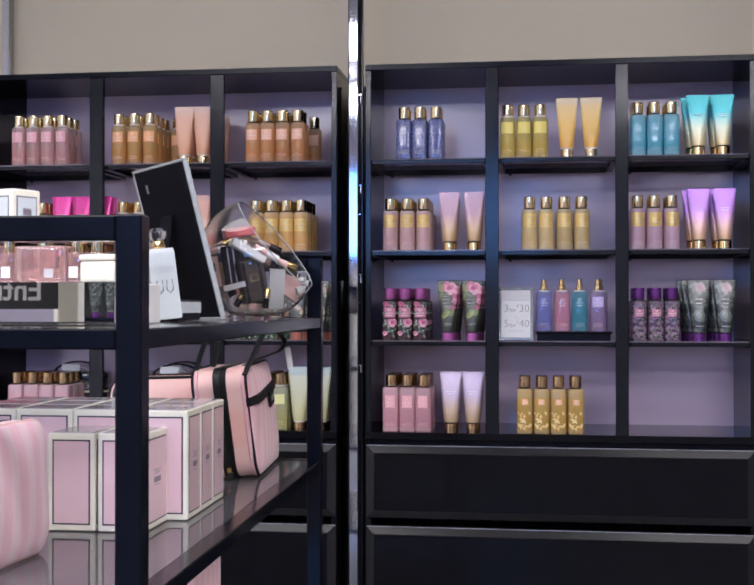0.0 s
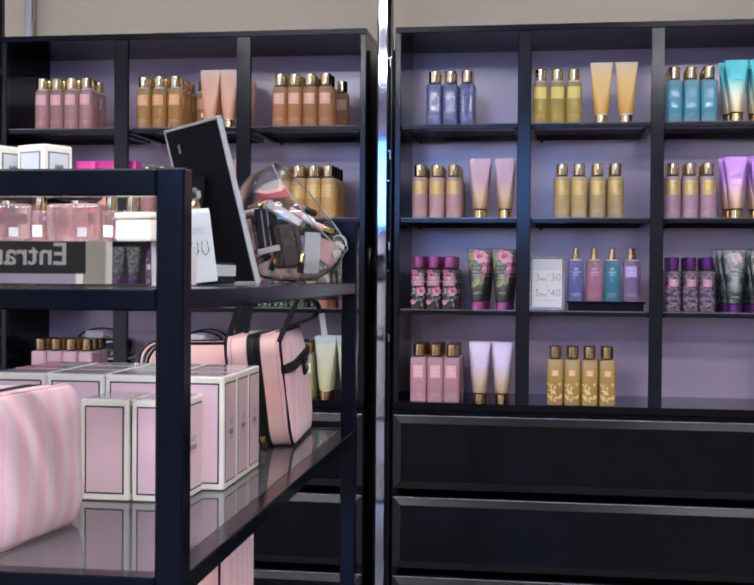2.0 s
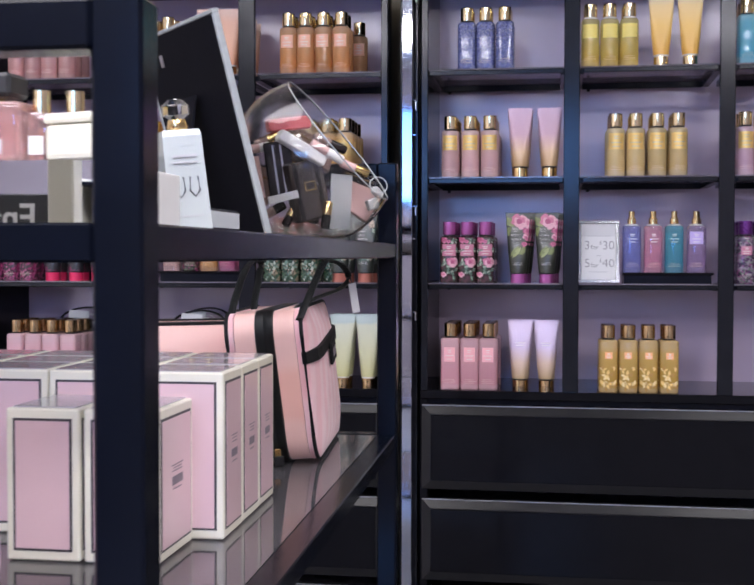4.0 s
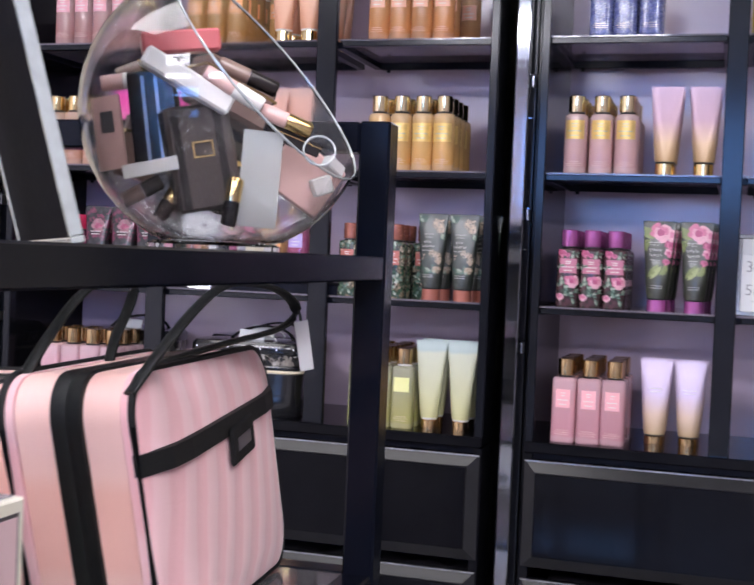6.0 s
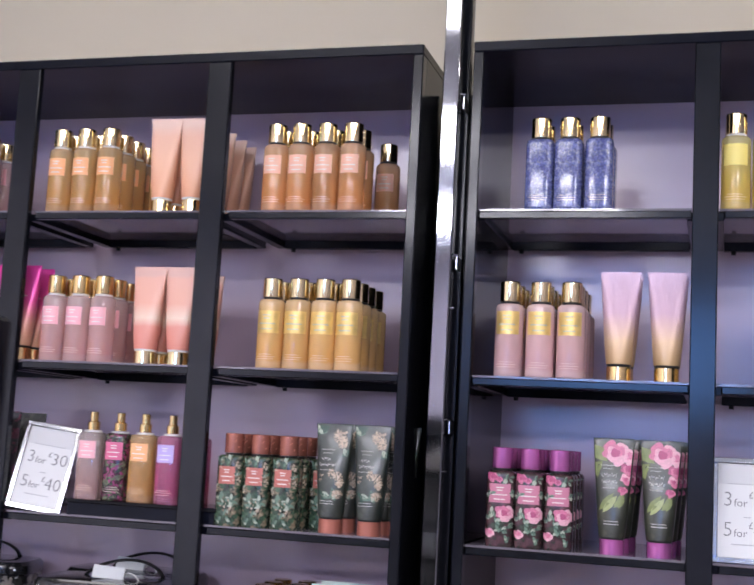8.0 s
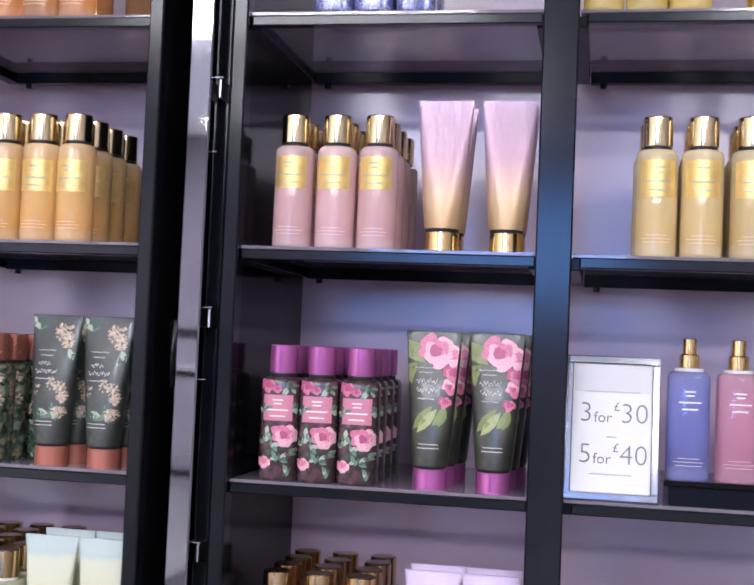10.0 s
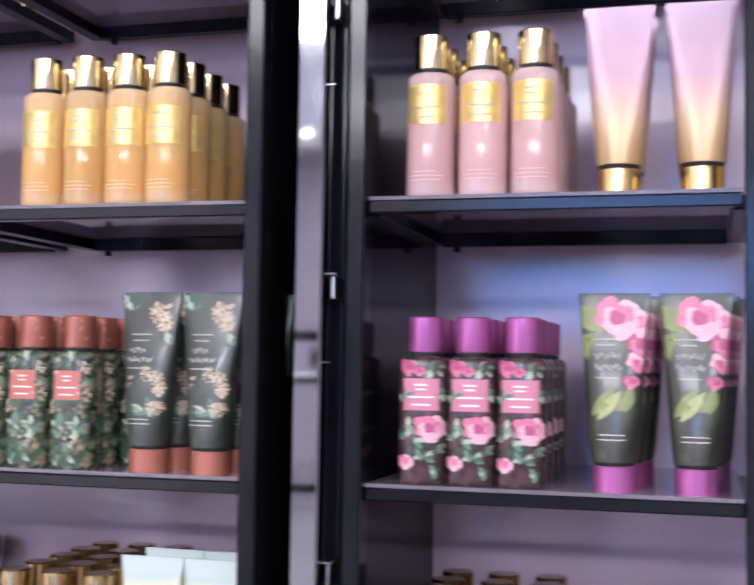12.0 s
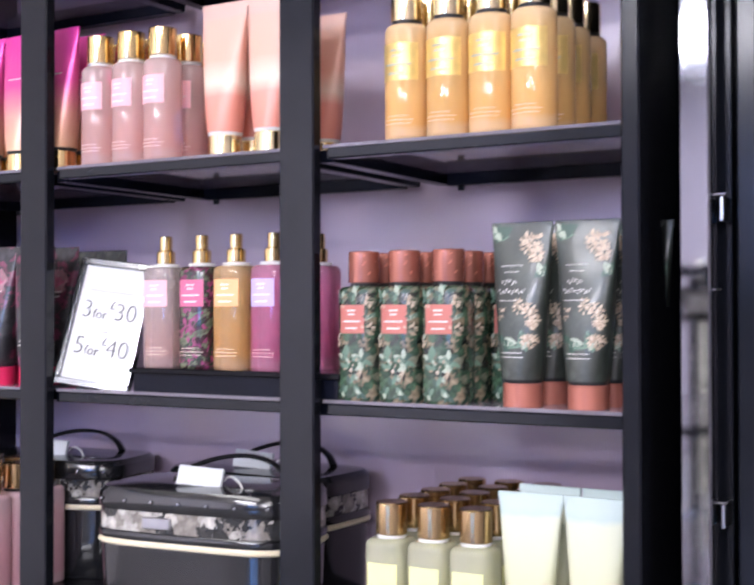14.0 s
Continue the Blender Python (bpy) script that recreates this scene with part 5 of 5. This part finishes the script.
# white cartons on a stack above the rack's front bar
stack = thing("carton_stand", "slim black stand carrying white cartons", "stand", pose(-0.78, -2.50, MID))
part("plate", block(-0.29, 0.30, -0.08, 0.08, 0.108, 0.114, 0.001), BLACK, stack)
for x in (-0.27, 0.12):
    part("leg", block(x, x + 0.01, 0.05, 0.06, 0.0, 0.1078), BLACK, stack)
for i, x in enumerate((-0.520, -0.588, -0.656, -0.724)):
    stood_box(pose(x, -2.50 + 0.012 * i, MID + 0.1142, 0, 0, -24), 0.050, 0.048, 0.064, "small white carton with grey framed panel", group="white cartons", panel=PALE_PANEL, line=SIGN_INK)

# white perfume with stopper
wp = thing("white_perfume_bottle", "white flat perfume bottle leaning askew, gold collar and crystal stopper", "perfume", pose(-0.382, -2.268, MID, 0, -6, 30))
part("body", loft([[(x * k, y * k, z) for x, y in ((-0.021, -0.018), (0.021, -0.018), (0.021, 0.018), (-0.021, 0.018))] for k, z in ((1.0, 0.003), (1.03, 0.006), (0.94, 0.104), (0.88, 0.110))]), MILK_GLASS, wp)
part("collar", turned([(0.010, 0.1105), (0.011, 0.113), (0.009, 0.121)], 18), GOLD, wp, smooth=True)
part("stopper", turned([(0.008, 0.1215), (0.014, 0.126), (0.014, 0.136), (0.007, 0.142)], 12), ACRYLIC, wp)
bm = bmesh.new()
for z, hw, t in ((0.082, 0.012, 0.0026), (0.076, 0.013, 0.0018), (0.022, 0.014, 0.001)):
    block(-hw, hw, -0.0192, -0.0184, z, z + t, 0, bm)
tagged(part("print", bm, GREY_PAPER, wp), kind="stuff")
for mx in (-0.0075, 0.0075):
    part("motif", sweep([(mx - 0.004, -0.0192, 0.062), (mx - 0.005, -0.0192, 0.048), (mx, -0.0194, 0.042), (mx + 0.005, -0.0192, 0.048), (mx + 0.004, -0.0192, 0.062)], 0.0008, 6), INK, wp, "thin drawn outline on the front")
blk = thing("display_block", "low black display block with silver edge strip", "block", pose(-0.418, -2.197, MID, 0, 0, 0))
part("base", block(-0.065, 0.056, -0.070, 0.046, 0, 0.032, 0.0015), BLACK, blk)
part("strip", block(0.0563, 0.0575, -0.066, 0.044, 0.012, 0.029), PALE_PANEL, blk, "silver edge strip")


# leaning sign seen from behind
def easel_frame():
    right, left = Vector((-0.349, -2.052, MID)), Vector((-0.493, -1.895, MID))
    along = (left - right).normalized()
    lean = Vector((-0.061, -0.042, 0.270)).normalized()
    out = along.cross(lean).normalized()
    m = Matrix((along.to_4d(), out.to_4d(), lean.to_4d(), (0, 0, 0, 1))).transposed()
    m.translation = right
    m[3][0:3] = (0, 0, 0)
    m[3][3] = 1
    f = thing("easel_sign", "black-backed tabletop sign in a clear acrylic frame", "sign", m)
    w, h = 0.213, 0.280
    part("back_board", block(0.004, w - 0.004, -0.003, 0.003, 0.004, h - 0.004), MATTE_BLACK, f)
    bm = bmesh.new()
    for a in ((0, w, 0, 0.005), (0, w, h - 0.005, h), (0, 0.005, 0.005, h - 0.005), (w - 0.005, w, 0.005, h - 0.005)):
        block(a[0], a[1], -0.0045, 0.0045, a[2], a[3], 0.001, bm)
    part("frame", bm, ACRYLIC_EDGE, f, "frosted silver acrylic edge")
    return f, m


easel, em = easel_frame()
side = 1.0 if (em @ Vector((0.1, 0.05, 0.1)) - em @ Vector((0.1, 0, 0.1))).y < 0 else -1.0
part("strut", loft([[(0.085, side * 0.0075, 0.19), (0.125, side * 0.0075, 0.19), (0.125, side * 0.010, 0.19), (0.085, side * 0.010, 0.19)],
                    [(0.075, side * 0.075, 0.022), (0.140, side * 0.075, 0.022), (0.140, side * 0.078, 0.022), (0.075, side * 0.078, 0.022)]]), MATTE_BLACK, easel)
part("hook", block(0.155, 0.163, side * 0.0074 - 0.0005, side * 0.0074 + 0.0005, 0.235, 0.25), STEEL, easel)


# slanted acrylic bowl full of samples
def sample_bowl():
    c = Vector((-0.338, -1.862, 0.108))
    b = thing("acrylic_bowl", "clear slanted acrylic fishbowl filled with make-up samples", "bowl", pose(0, 0, MID))
    axis = Vector((0.76, -0.02, 0.62)).normalized()
    q = axis.to_track_quat("Z", "Y").to_matrix().to_4x4()
    R, lip = 0.112, 0.045
    open_ang = math.acos(lip / R)

    def shell(r0):
        rings = []
        for i in range(19):
            a = open_ang + (math.pi - 0.02 - open_ang) * i / 18
            ring = []
            for k in range(44):
                t = 2 * math.pi * k / 44
                p = c + (q @ Vector((r0 * math.sin(a) * math.cos(t), r0 * math.sin(a) * math.sin(t), r0 * math.cos(a))))
                p.z = max(p.z, 0.0065 + (R - r0))
                ring.append(p)
            rings.append(ring)
        return rings
    outer, inner = shell(R), shell(R - 0.0010)
    bm = bmesh.new()
    loft(inner[::-1] + outer, True, True, bm)
    part("wall", bm, ACRYLIC, b, smooth=True)
    rim = []
    for k in range(44):
        t = 2 * math.pi * k / 44
        r = R * math.sin(open_ang)
        rim.append(c + (q @ Vector((r * math.cos(t), r * math.sin(t), lip + 0.001))))
    part("lip", sweep(rim, 0.0010, 6, closed=True), ACRYLIC_EDGE, b, smooth=True)
    part("foot", turned([(0.052, 0.0), (0.052, 0.0035), (0.047, 0.006)], 32), ACRYLIC, b, at=pose(c.x - 0.005, c.y, 0.0))
    return c


bowl_c = sample_bowl()
SAMPLE_MATS = [surface("sample_black", (0.018, 0.014, 0.014), 0.2), surface("sample_blush", (0.58, 0.36, 0.33), 0.3, coat=0.5), surface("sample_white", (0.75, 0.72, 0.70), 0.35),
               surface("sample_rose", (0.52, 0.12, 0.13), 0.3, coat=0.3), surface("sample_taupe", (0.20, 0.13, 0.11), 0.25, coat=0.4), surface("sample_grey", (0.07, 0.055, 0.05), 0.2, coat=0.4)]
SAMPLE_MATS.append(surface("sample_clear_card", (0.80, 0.82, 0.82), 0.2, trans=0.6))
ACROSS, TOWARDS = Vector((0.895, 0.445, 0)), Vector((0.445, -0.895, 0))
# width, depth, height, offsets across, up and towards the aisle, lean, turn, material, wording
SAMPLES = (
    (0.060, 0.016, 0.017, -0.036, 0.050, 0.010, -8, 6, 3, "rose red sample palette"),
    (0.072, 0.016, 0.015, -0.030, 0.014, 0.058, 27, 10, 2, "slim white sample carton"),
    (0.036, 0.014, 0.072, -0.052, -0.012, 0.030, -8, -12, 0, "black sample palette with silver stripes"),
    (0.050, 0.022, 0.078, -0.018, -0.040, 0.040, -12, 14, 5, "dark brown sample carton"),
    (0.030, 0.003, 0.072, 0.026, -0.054, 0.046, 3, 6, 6, "clear plastic sample card"),
    (0.022, 0.003, 0.055, -0.086, -0.024, 0.026, -10, -20, 1, "blush card with a bar code"),
    (0.040, 0.003, 0.010, -0.054, -0.050, 0.058, -14, 0, 2, "white paper strip"),
    (0.070, 0.030, 0.040, 0.004, 0.018, -0.034, 20, 30, 4, "brown sample palette"),
    (0.052, 0.012, 0.044, 0.062, -0.048, 0.010, 34, 0, 1, "blush sample card"),
    (0.034, 0.012, 0.060, 0.004, -0.050, -0.020, 10, 50, 0, "black sample carton"),
    (0.040, 0.006, 0.010, 0.052, -0.024, 0.042, 20, 0, 0, "black make-up strip"),
    (0.030, 0.012, 0.050, -0.066, -0.030, -0.030, 12, 20, 4, "brown sample carton"),
    (0.018, 0.010, 0.010, 0.084, -0.040, 0.024, 30, 40, 6, "clear faceted sample pot"),
    (0.016, 0.010, 0.014, 0.074, -0.056, 0.034, -20, 10, 6, "clear faceted sample pot"),
)
for w, d, h, across, up, near, lean, turn, mi, words in SAMPLES:
    o = bowl_c + ACROSS * across + TOWARDS * near
    t = thing("sample_carton", words + " inside the acrylic bowl", "sample", pose(o.x, o.y, MID + o.z + up, 0, lean, 26.4 + turn), "bowl samples")
    part("carton", block(-w / 2, w / 2, -d / 2, d / 2, -h / 2, h / 2, min(w, d, h) * 0.12), SAMPLE_MATS[mi], t)
    if "stripes" in words:
        for sx in (-0.006, 0.004):
            part("stripe", block(sx - 0.0012, sx + 0.0012, -d / 2 - 0.0006, -d / 2 + 0.001, -h / 2 + 0.004, h / 2 - 0.004), STEEL, t)
    elif "bar code" in words:
        part("bar_code", block(-0.005, 0.005, -d / 2 - 0.0006, -d / 2 + 0.0004, 0.0, 0.016), CHARCOAL, t)
    elif mi == 5:
        bm = bmesh.new()
        for a in ((-0.008, 0.008, 0.0, 0.0012), (-0.008, 0.008, 0.0108, 0.012), (-0.008, -0.0068, 0.0012, 0.0108), (0.0068, 0.008, 0.0012, 0.0108)):
            block(a[0], a[1], -d / 2 - 0.0007, -d / 2 + 0.0006, a[2], a[3], 0, bm)
        part("emblem", bm, GOLD, t, "small gold outlined emblem")
        for sx in (-0.018, 0.014):
            part("stripe", block(sx - 0.003, sx + 0.003, -d / 2 - 0.0006, -d / 2 + 0.001, -h / 2 + 0.002, h / 2 - 0.002), SAMPLE_MATS[0], t)
    elif mi in (0, 4):
        part("trim", block(-w / 2 - 0.0004, w / 2 + 0.0004, -d / 2 - 0.0004, d / 2 + 0.0004, h * 0.18, h * 0.24), GOLD, t)
# across, up, towards the aisle, lean, half length, body material, cap material
GLOSSES = ((0.004, 0.010, 0.060, 118, 0.024, 1, 2), (0.044, -0.010, 0.052, 110, 0.020, 1, 3), (0.016, 0.024, 0.030, 112, 0.024, 4, 0), (-0.060, -0.066, 0.030, 60, 0.016, 4, 0),
           (-0.040, -0.074, 0.036, 30, 0.014, 0, 3), (0.006, -0.072, 0.050, 8, 0.018, 0, 3), (-0.078, 0.016, 0.020, 80, 0.016, 1, 2), (-0.066, 0.028, 0.014, 66, 0.018, 4, 3))
for across, up, near, lean, hl, mi, cap in GLOSSES:
    o = bowl_c + ACROSS * across + TOWARDS * near
    t = thing("lip_gloss", "slim lip gloss tube lying in the acrylic bowl", "lip gloss", pose(o.x, o.y, MID + o.z + up, 0, lean, 26.4), "bowl samples")
    part("tube", turned([(0.0055, -hl), (0.006, -hl + 0.002), (0.006, 0.0)], 14), SAMPLE_MATS[mi], t, smooth=True)
    part("cap", turned([(0.0062, 0.0005), (0.0062, hl - 0.002), (0.005, hl)], 14), GOLD if cap == 3 else SAMPLE_MATS[cap], t, smooth=True)
ring_at = bowl_c + Vector((0.098, -0.050, -0.034))
cr = thing("key_ring", "clear plastic ring hooked on the bowl's lip", "ring", pose(ring_at.x, ring_at.y, MID + ring_at.z, 70, 10, 20))
part("loop", sweep([(0.0115 * math.cos(2 * math.pi * k / 20), 0.0115 * math.sin(2 * math.pi * k / 20), 0) for k in range(20)], 0.0008, 6, closed=True), ACRYLIC_EDGE, cr, smooth=True)


# ---- pink bags ----
def face_outline(length, height, r, n=8):
    """Rounded rectangle in (y, z)."""
    pts = []
    for cy, cz, a0 in ((length / 2 - r, height - r, 0), (-length / 2 + r, height - r, 90), (-length / 2 + r, r, 180), (length / 2 - r, r, 270)):
        for i in range(n + 1):
            a = radians(a0 + 90 * i / n)
            pts.append((cy + r * math.cos(a), cz + r * math.sin(a)))
    return pts


def slab(x0, x1, length, height, r, puff=0.0, bm=None):
    """Bag half: rounded rectangle pulled along x with a softened face."""
    bm = bm or bmesh.new()
    o = face_outline(length, height, r)
    s = 1 if x1 > x0 else -1

    def ring(x, k):
        return [(x, y * k, height / 2 + (z - height / 2) * k) for y, z in o]
    rings = [ring(x0, 1.0), ring(x1 - s * 0.006, 1.0), ring(x1 - s * 0.002, 0.985), ring(x1, 0.955), ring(x1 + s * puff * 0.7, 0.7), ring(x1 + s * puff, 0.3)]
    return loft(rings, True, True, bm)


def square_bag(m, words, gusset=0.1, length=0.27, height=0.186, strap=True, slump=0.0, cloth=None):
    """Zipped hanging toiletry bag: tonal striped faces, plain gusset with a black zip band, black piping and handles."""
    b = thing("toiletry_bag", words, "bag", m, "pink toiletry bags")
    part("front_panel", slab(gusset / 2 - 0.012, gusset / 2, length, height, 0.035, 0.010), cloth or PINK_TONE, b, smooth=True)
    part("back_panel", slab(-gusset / 2 + 0.012, -gusset / 2, length, height, 0.035, 0.010), cloth or PINK_TONE, b, smooth=True)
    o = face_outline(length, height, 0.035)
    part("gusset", loft([[(x, y * 0.992, height / 2 + (z - height / 2) * 0.992) for y, z in o] for x in (-gusset / 2 + 0.013, -0.014, 0.014, gusset / 2 - 0.013)]), PEACH_CLOTH, b, smooth=True)
    zb = loft([[(x, y * k, height / 2 + (z - height / 2) * k) for y, z in o] for x, k in ((-0.0115, 1.0), (-0.0105, 1.012), (-0.003, 1.014), (0.0, 1.006), (0.003, 1.014), (0.0105, 1.012), (0.0115, 1.0))])
    part("zip", zb, ZIP_TAPE, b, "glossy black zip band", smooth=True)
    pull = part("zip_pull", block(-0.004, 0.004, -0.004, 0.002, -0.012, 0.008, 0.001), GOLD, b, "small brass zip pull", at=Matrix.Translation((0.0, -length / 2 - 0.004, 0.014)))
    part("tab", block(-0.006, 0.006, -0.003, 0.003, -0.012, 0.0, 0.001), BLACK_CLOTH, pull, at=Matrix.Translation((0.002, -0.006, -0.001)))
    for x in (gusset / 2 - 0.004, -gusset / 2 + 0.004):
        part("piping", sweep([(x, y * 1.004, height / 2 + (z - height / 2) * 1.004) for y, z in o], 0.0026, 6, closed=True), BLACK_CLOTH, b, smooth=True)
    if strap:
        y0, y1 = -length / 2 - 0.001, length / 2 - 0.001
        rings = []
        for i in range(11):
            f = i / 10
            y = y0 + (y1 - y0) * f
            z = height * (0.685 + 0.10 * f)
            x = gusset / 2 - 0.001 + 0.0140 * min(1.0, (1 - abs(2 * f - 1)) * 4)
            rings.append([(x - 0.006, y, z - 0.0075), (x, y, z - 0.0075), (x, y, z + 0.0075), (x - 0.006, y, z + 0.0075)])
        st = part("front_strap", loft(rings), BLACK_CLOTH, b, "black strap across the face")
        pl = part("name_plate", block(-0.001, 0.003, -0.026, 0.026, -0.022, 0.008, 0.002), BLACK_CLOTH, b, "black sewn badge", at=Matrix.Translation((gusset / 2 + 0.0135, 0.012, height * 0.70)) @ Matrix.Rotation(radians(8), 4, "X"))
        part("badge_print", block(0.0032, 0.0036, -0.016, 0.014, -0.012, -0.002), STEEL, pl)
    for o in b.children:
        if slump and o.matrix_basis.is_identity:
            o.data.transform(Matrix(((1, 0, 0, 0), (0, 1, -slump, 0), (0, 0, 1, 0), (0, 0, 0, 1))))
        elif slump:
            o.location.y -= slump * o.location.z
    return b


bag = square_bag(pose(-0.362, -1.862, LOW, 0, -5, 5.0), "pink tonal striped toiletry bag with black zip and handles", length=0.285, height=0.194, slump=0.22)
into_bag = bag.matrix_basis.inverted()
for way in (((-0.318, -2.036, 1.192), (-0.314, -2.011, 1.213), (-0.311, -1.962, 1.243), (-0.312, -1.915, 1.259), (-0.312, -1.870, 1.262), (-0.306, -1.815, 1.256), (-0.303, -1.782, 1.240), (-0.310, -1.798, 1.224), (-0.326, -1.880, 1.214), (-0.335, -1.960, 1.205), (-0.336, -1.985, 1.196)),
            ((-0.408, -2.022, 1.192), (-0.410, -1.990, 1.218), (-0.410, -1.945, 1.250), (-0.410, -1.900, 1.263), (-0.410, -1.866, 1.261), (-0.410, -1.872, 1.240), (-0.410, -1.892, 1.216), (-0.410, -1.902, 1.194))):
    knots = [Vector(q) for q in way]
    smooth_way = []
    for i in range(len(knots) - 1):
        q0, q1, q2, q3 = knots[max(0, i - 1)], knots[i], knots[i + 1], knots[min(len(knots) - 1, i + 2)]
        for k in range(4):
            f = k / 4
            smooth_way.append(0.5 * (2 * q1 + (q2 - q0) * f + (2 * q0 - 5 * q1 + 4 * q2 - q3) * f * f + (3 * q1 - q0 - 3 * q2 + q3) * f ** 3))
    smooth_way.append(knots[-1])
    part("handle", sweep([into_bag @ q for q in smooth_way], 0.0052, 8, flat=0.45), ZIP_TAPE, bag, "black webbing handle", smooth=True)
tg = part("swing_tag", block(-0.006, 0.006, -0.0006, 0.0006, -0.042, 0.0, 0.0), PAPER, bag, "white swing tag", at=into_bag @ pose(-0.298, -1.782, 1.230, 0, -10, 40))
part("cord", sweep([into_bag @ Vector(q) for q in ((-0.303, -1.784, 1.242), (-0.300, -1.780, 1.236), (-0.298, -1.782, 1.230))], 0.0012, 6), DARK_PLASTIC, bag)
bag2 = square_bag(pose(-0.508, -1.885, LOW, 0, 0, -62), "pink toiletry bag with double black zip behind the cartons", 0.1, 0.185, 0.17, False, cloth=PEACH_CLOTH)


def pouch(m):
    """Upright pink striped pouch with a dark zip over its top."""
    b = thing("cosmetic_pouch", "pink and white striped cosmetic pouch standing upright", "pouch", m)
    part("front_panel", slab(0.0, 0.036, 0.205, 0.162, 0.032, 0.012), PINK_STRIPE, b, smooth=True)
    part("back_panel", slab(-0.022, -0.058, 0.205, 0.162, 0.032, 0.012), PINK_STRIPE, b, smooth=True)
    o = face_outline(0.205, 0.162, 0.032)
    part("zip", loft([[(x, y * k, 0.081 + (z - 0.081) * k) for y, z in o] for x, k in ((-0.0215, 1.0), (-0.018, 1.012), (-0.011, 1.004), (-0.004, 1.012), (-0.0005, 1.0))]), BLACK_CLOTH, b, "black zip band", smooth=True)
    part("piping", sweep([(0.030, y * 1.003, 0.081 + (z - 0.081) * 1.003) for y, z in o], 0.0018, 6, closed=True), PEACH_CLOTH, b, smooth=True)
    return b


pouch(pose(-0.464, -2.706, LOW, 0, -2, -5))
b3 = square_bag(pose(-0.418, -2.10, 0.62, 0, 0, 4), "tall pink toiletry bag on the lower rack shelf", 0.1, 0.26, 0.295, False)

# ---- far side of the shop, seen in the riser's mirror ----
sg = thing("entrance_sign", "dark grey sign with white lettering near the door", "sign", pose(-1.33, -4.23, 1.30))
part("board", block(-0.55, 0.265, -0.012, 0.0, 0.0, 0.102, 0.002), SIGN_GREY, sg)
text_mesh("Entrance", 0.082, SIGN_WHITE, sg, Matrix.Translation((0.205, 0.0006, 0.024)) @ Matrix.Rotation(radians(180), 4, "Z") @ Matrix.Rotation(radians(90), 4, "X"), align="LEFT", label="white letters", thin=0.001)
part("post", block(-0.06, -0.03, -0.045, -0.015, -1.30, 0.06), BLACK_SATIN, sg)
part("foot", turned([(0.16, 0.0), (0.16, 0.008), (0.03, 0.014)], 28), BLACK_SATIN, sg, at=pose(-0.045, -0.03, -1.30))
cp = thing("cream_post", "slim cream painted post from floor to ceiling", "post", pose(-0.805, -3.64, 0))
part("shaft", block(-0.022, 0.022, -0.02, 0.02, 0.012, ROOM_H - 0.012, 0.003), CREAM, cp)
part("base_plate", block(-0.04, 0.04, -0.04, 0.04, 0.0, 0.012, 0.002), CREAM, cp)
part("cap_plate", block(-0.04, 0.04, -0.04, 0.04, ROOM_H - 0.012, ROOM_H - 0.0005, 0.002), CREAM, cp)
far = thing("side_shelf", "dark open shelf with violet mists across the shop", "shelf", pose(-1.95, -7.2, 0))
part("back", block(-0.36, 0.36, -0.30, -0.285, 0.0, 1.62), SIGN_GREY, far)
for z in (0.30, 0.77, 1.243, 1.62):
    part("board", block(-0.36, 0.36, -0.284, 0.0, z - 0.018, z, 0.001), BLACK, far)
for x in (-0.40, 0.36):
    part("side", block(x, x + 0.04, -0.30, 0.004, 0.0, 1.64, 0.002), CREAM, far)
p = mist_bottle(floral("violet_wrap_far", [(0.10, 0.04, 0.12), (0.34, 0.28, 0.34), (0.05, 0.03, 0.06)], 120), VIOLET_CAP, ROSE_LABEL, DARK_PLASTIC, power=3.2, label_half=0.55, band=(0.46, 0.60), label_text="dark violet patterned mist bottle with violet cap", group="violet patterned mists")
for i in range(4):
    copy_thing(p, pose(-1.96 + 0.057 * i, -7.25, 1.243, 0, 0, 180))
discard(p)
p = lotion_tube(floral("grey_tube_far", [(0.05, 0.06, 0.055), (0.10, 0.12, 0.11), (0.20, 0.22, 0.20)], 55), VIOLET_CAP, "dark grey printed lotion tube on a violet cap", width=0.078, group="dark grey tubes")
for i in range(2):
    copy_thing(p, pose(-2.14 + 0.085 * i, -7.25, 1.243, 0, 0, 180))
discard(p)
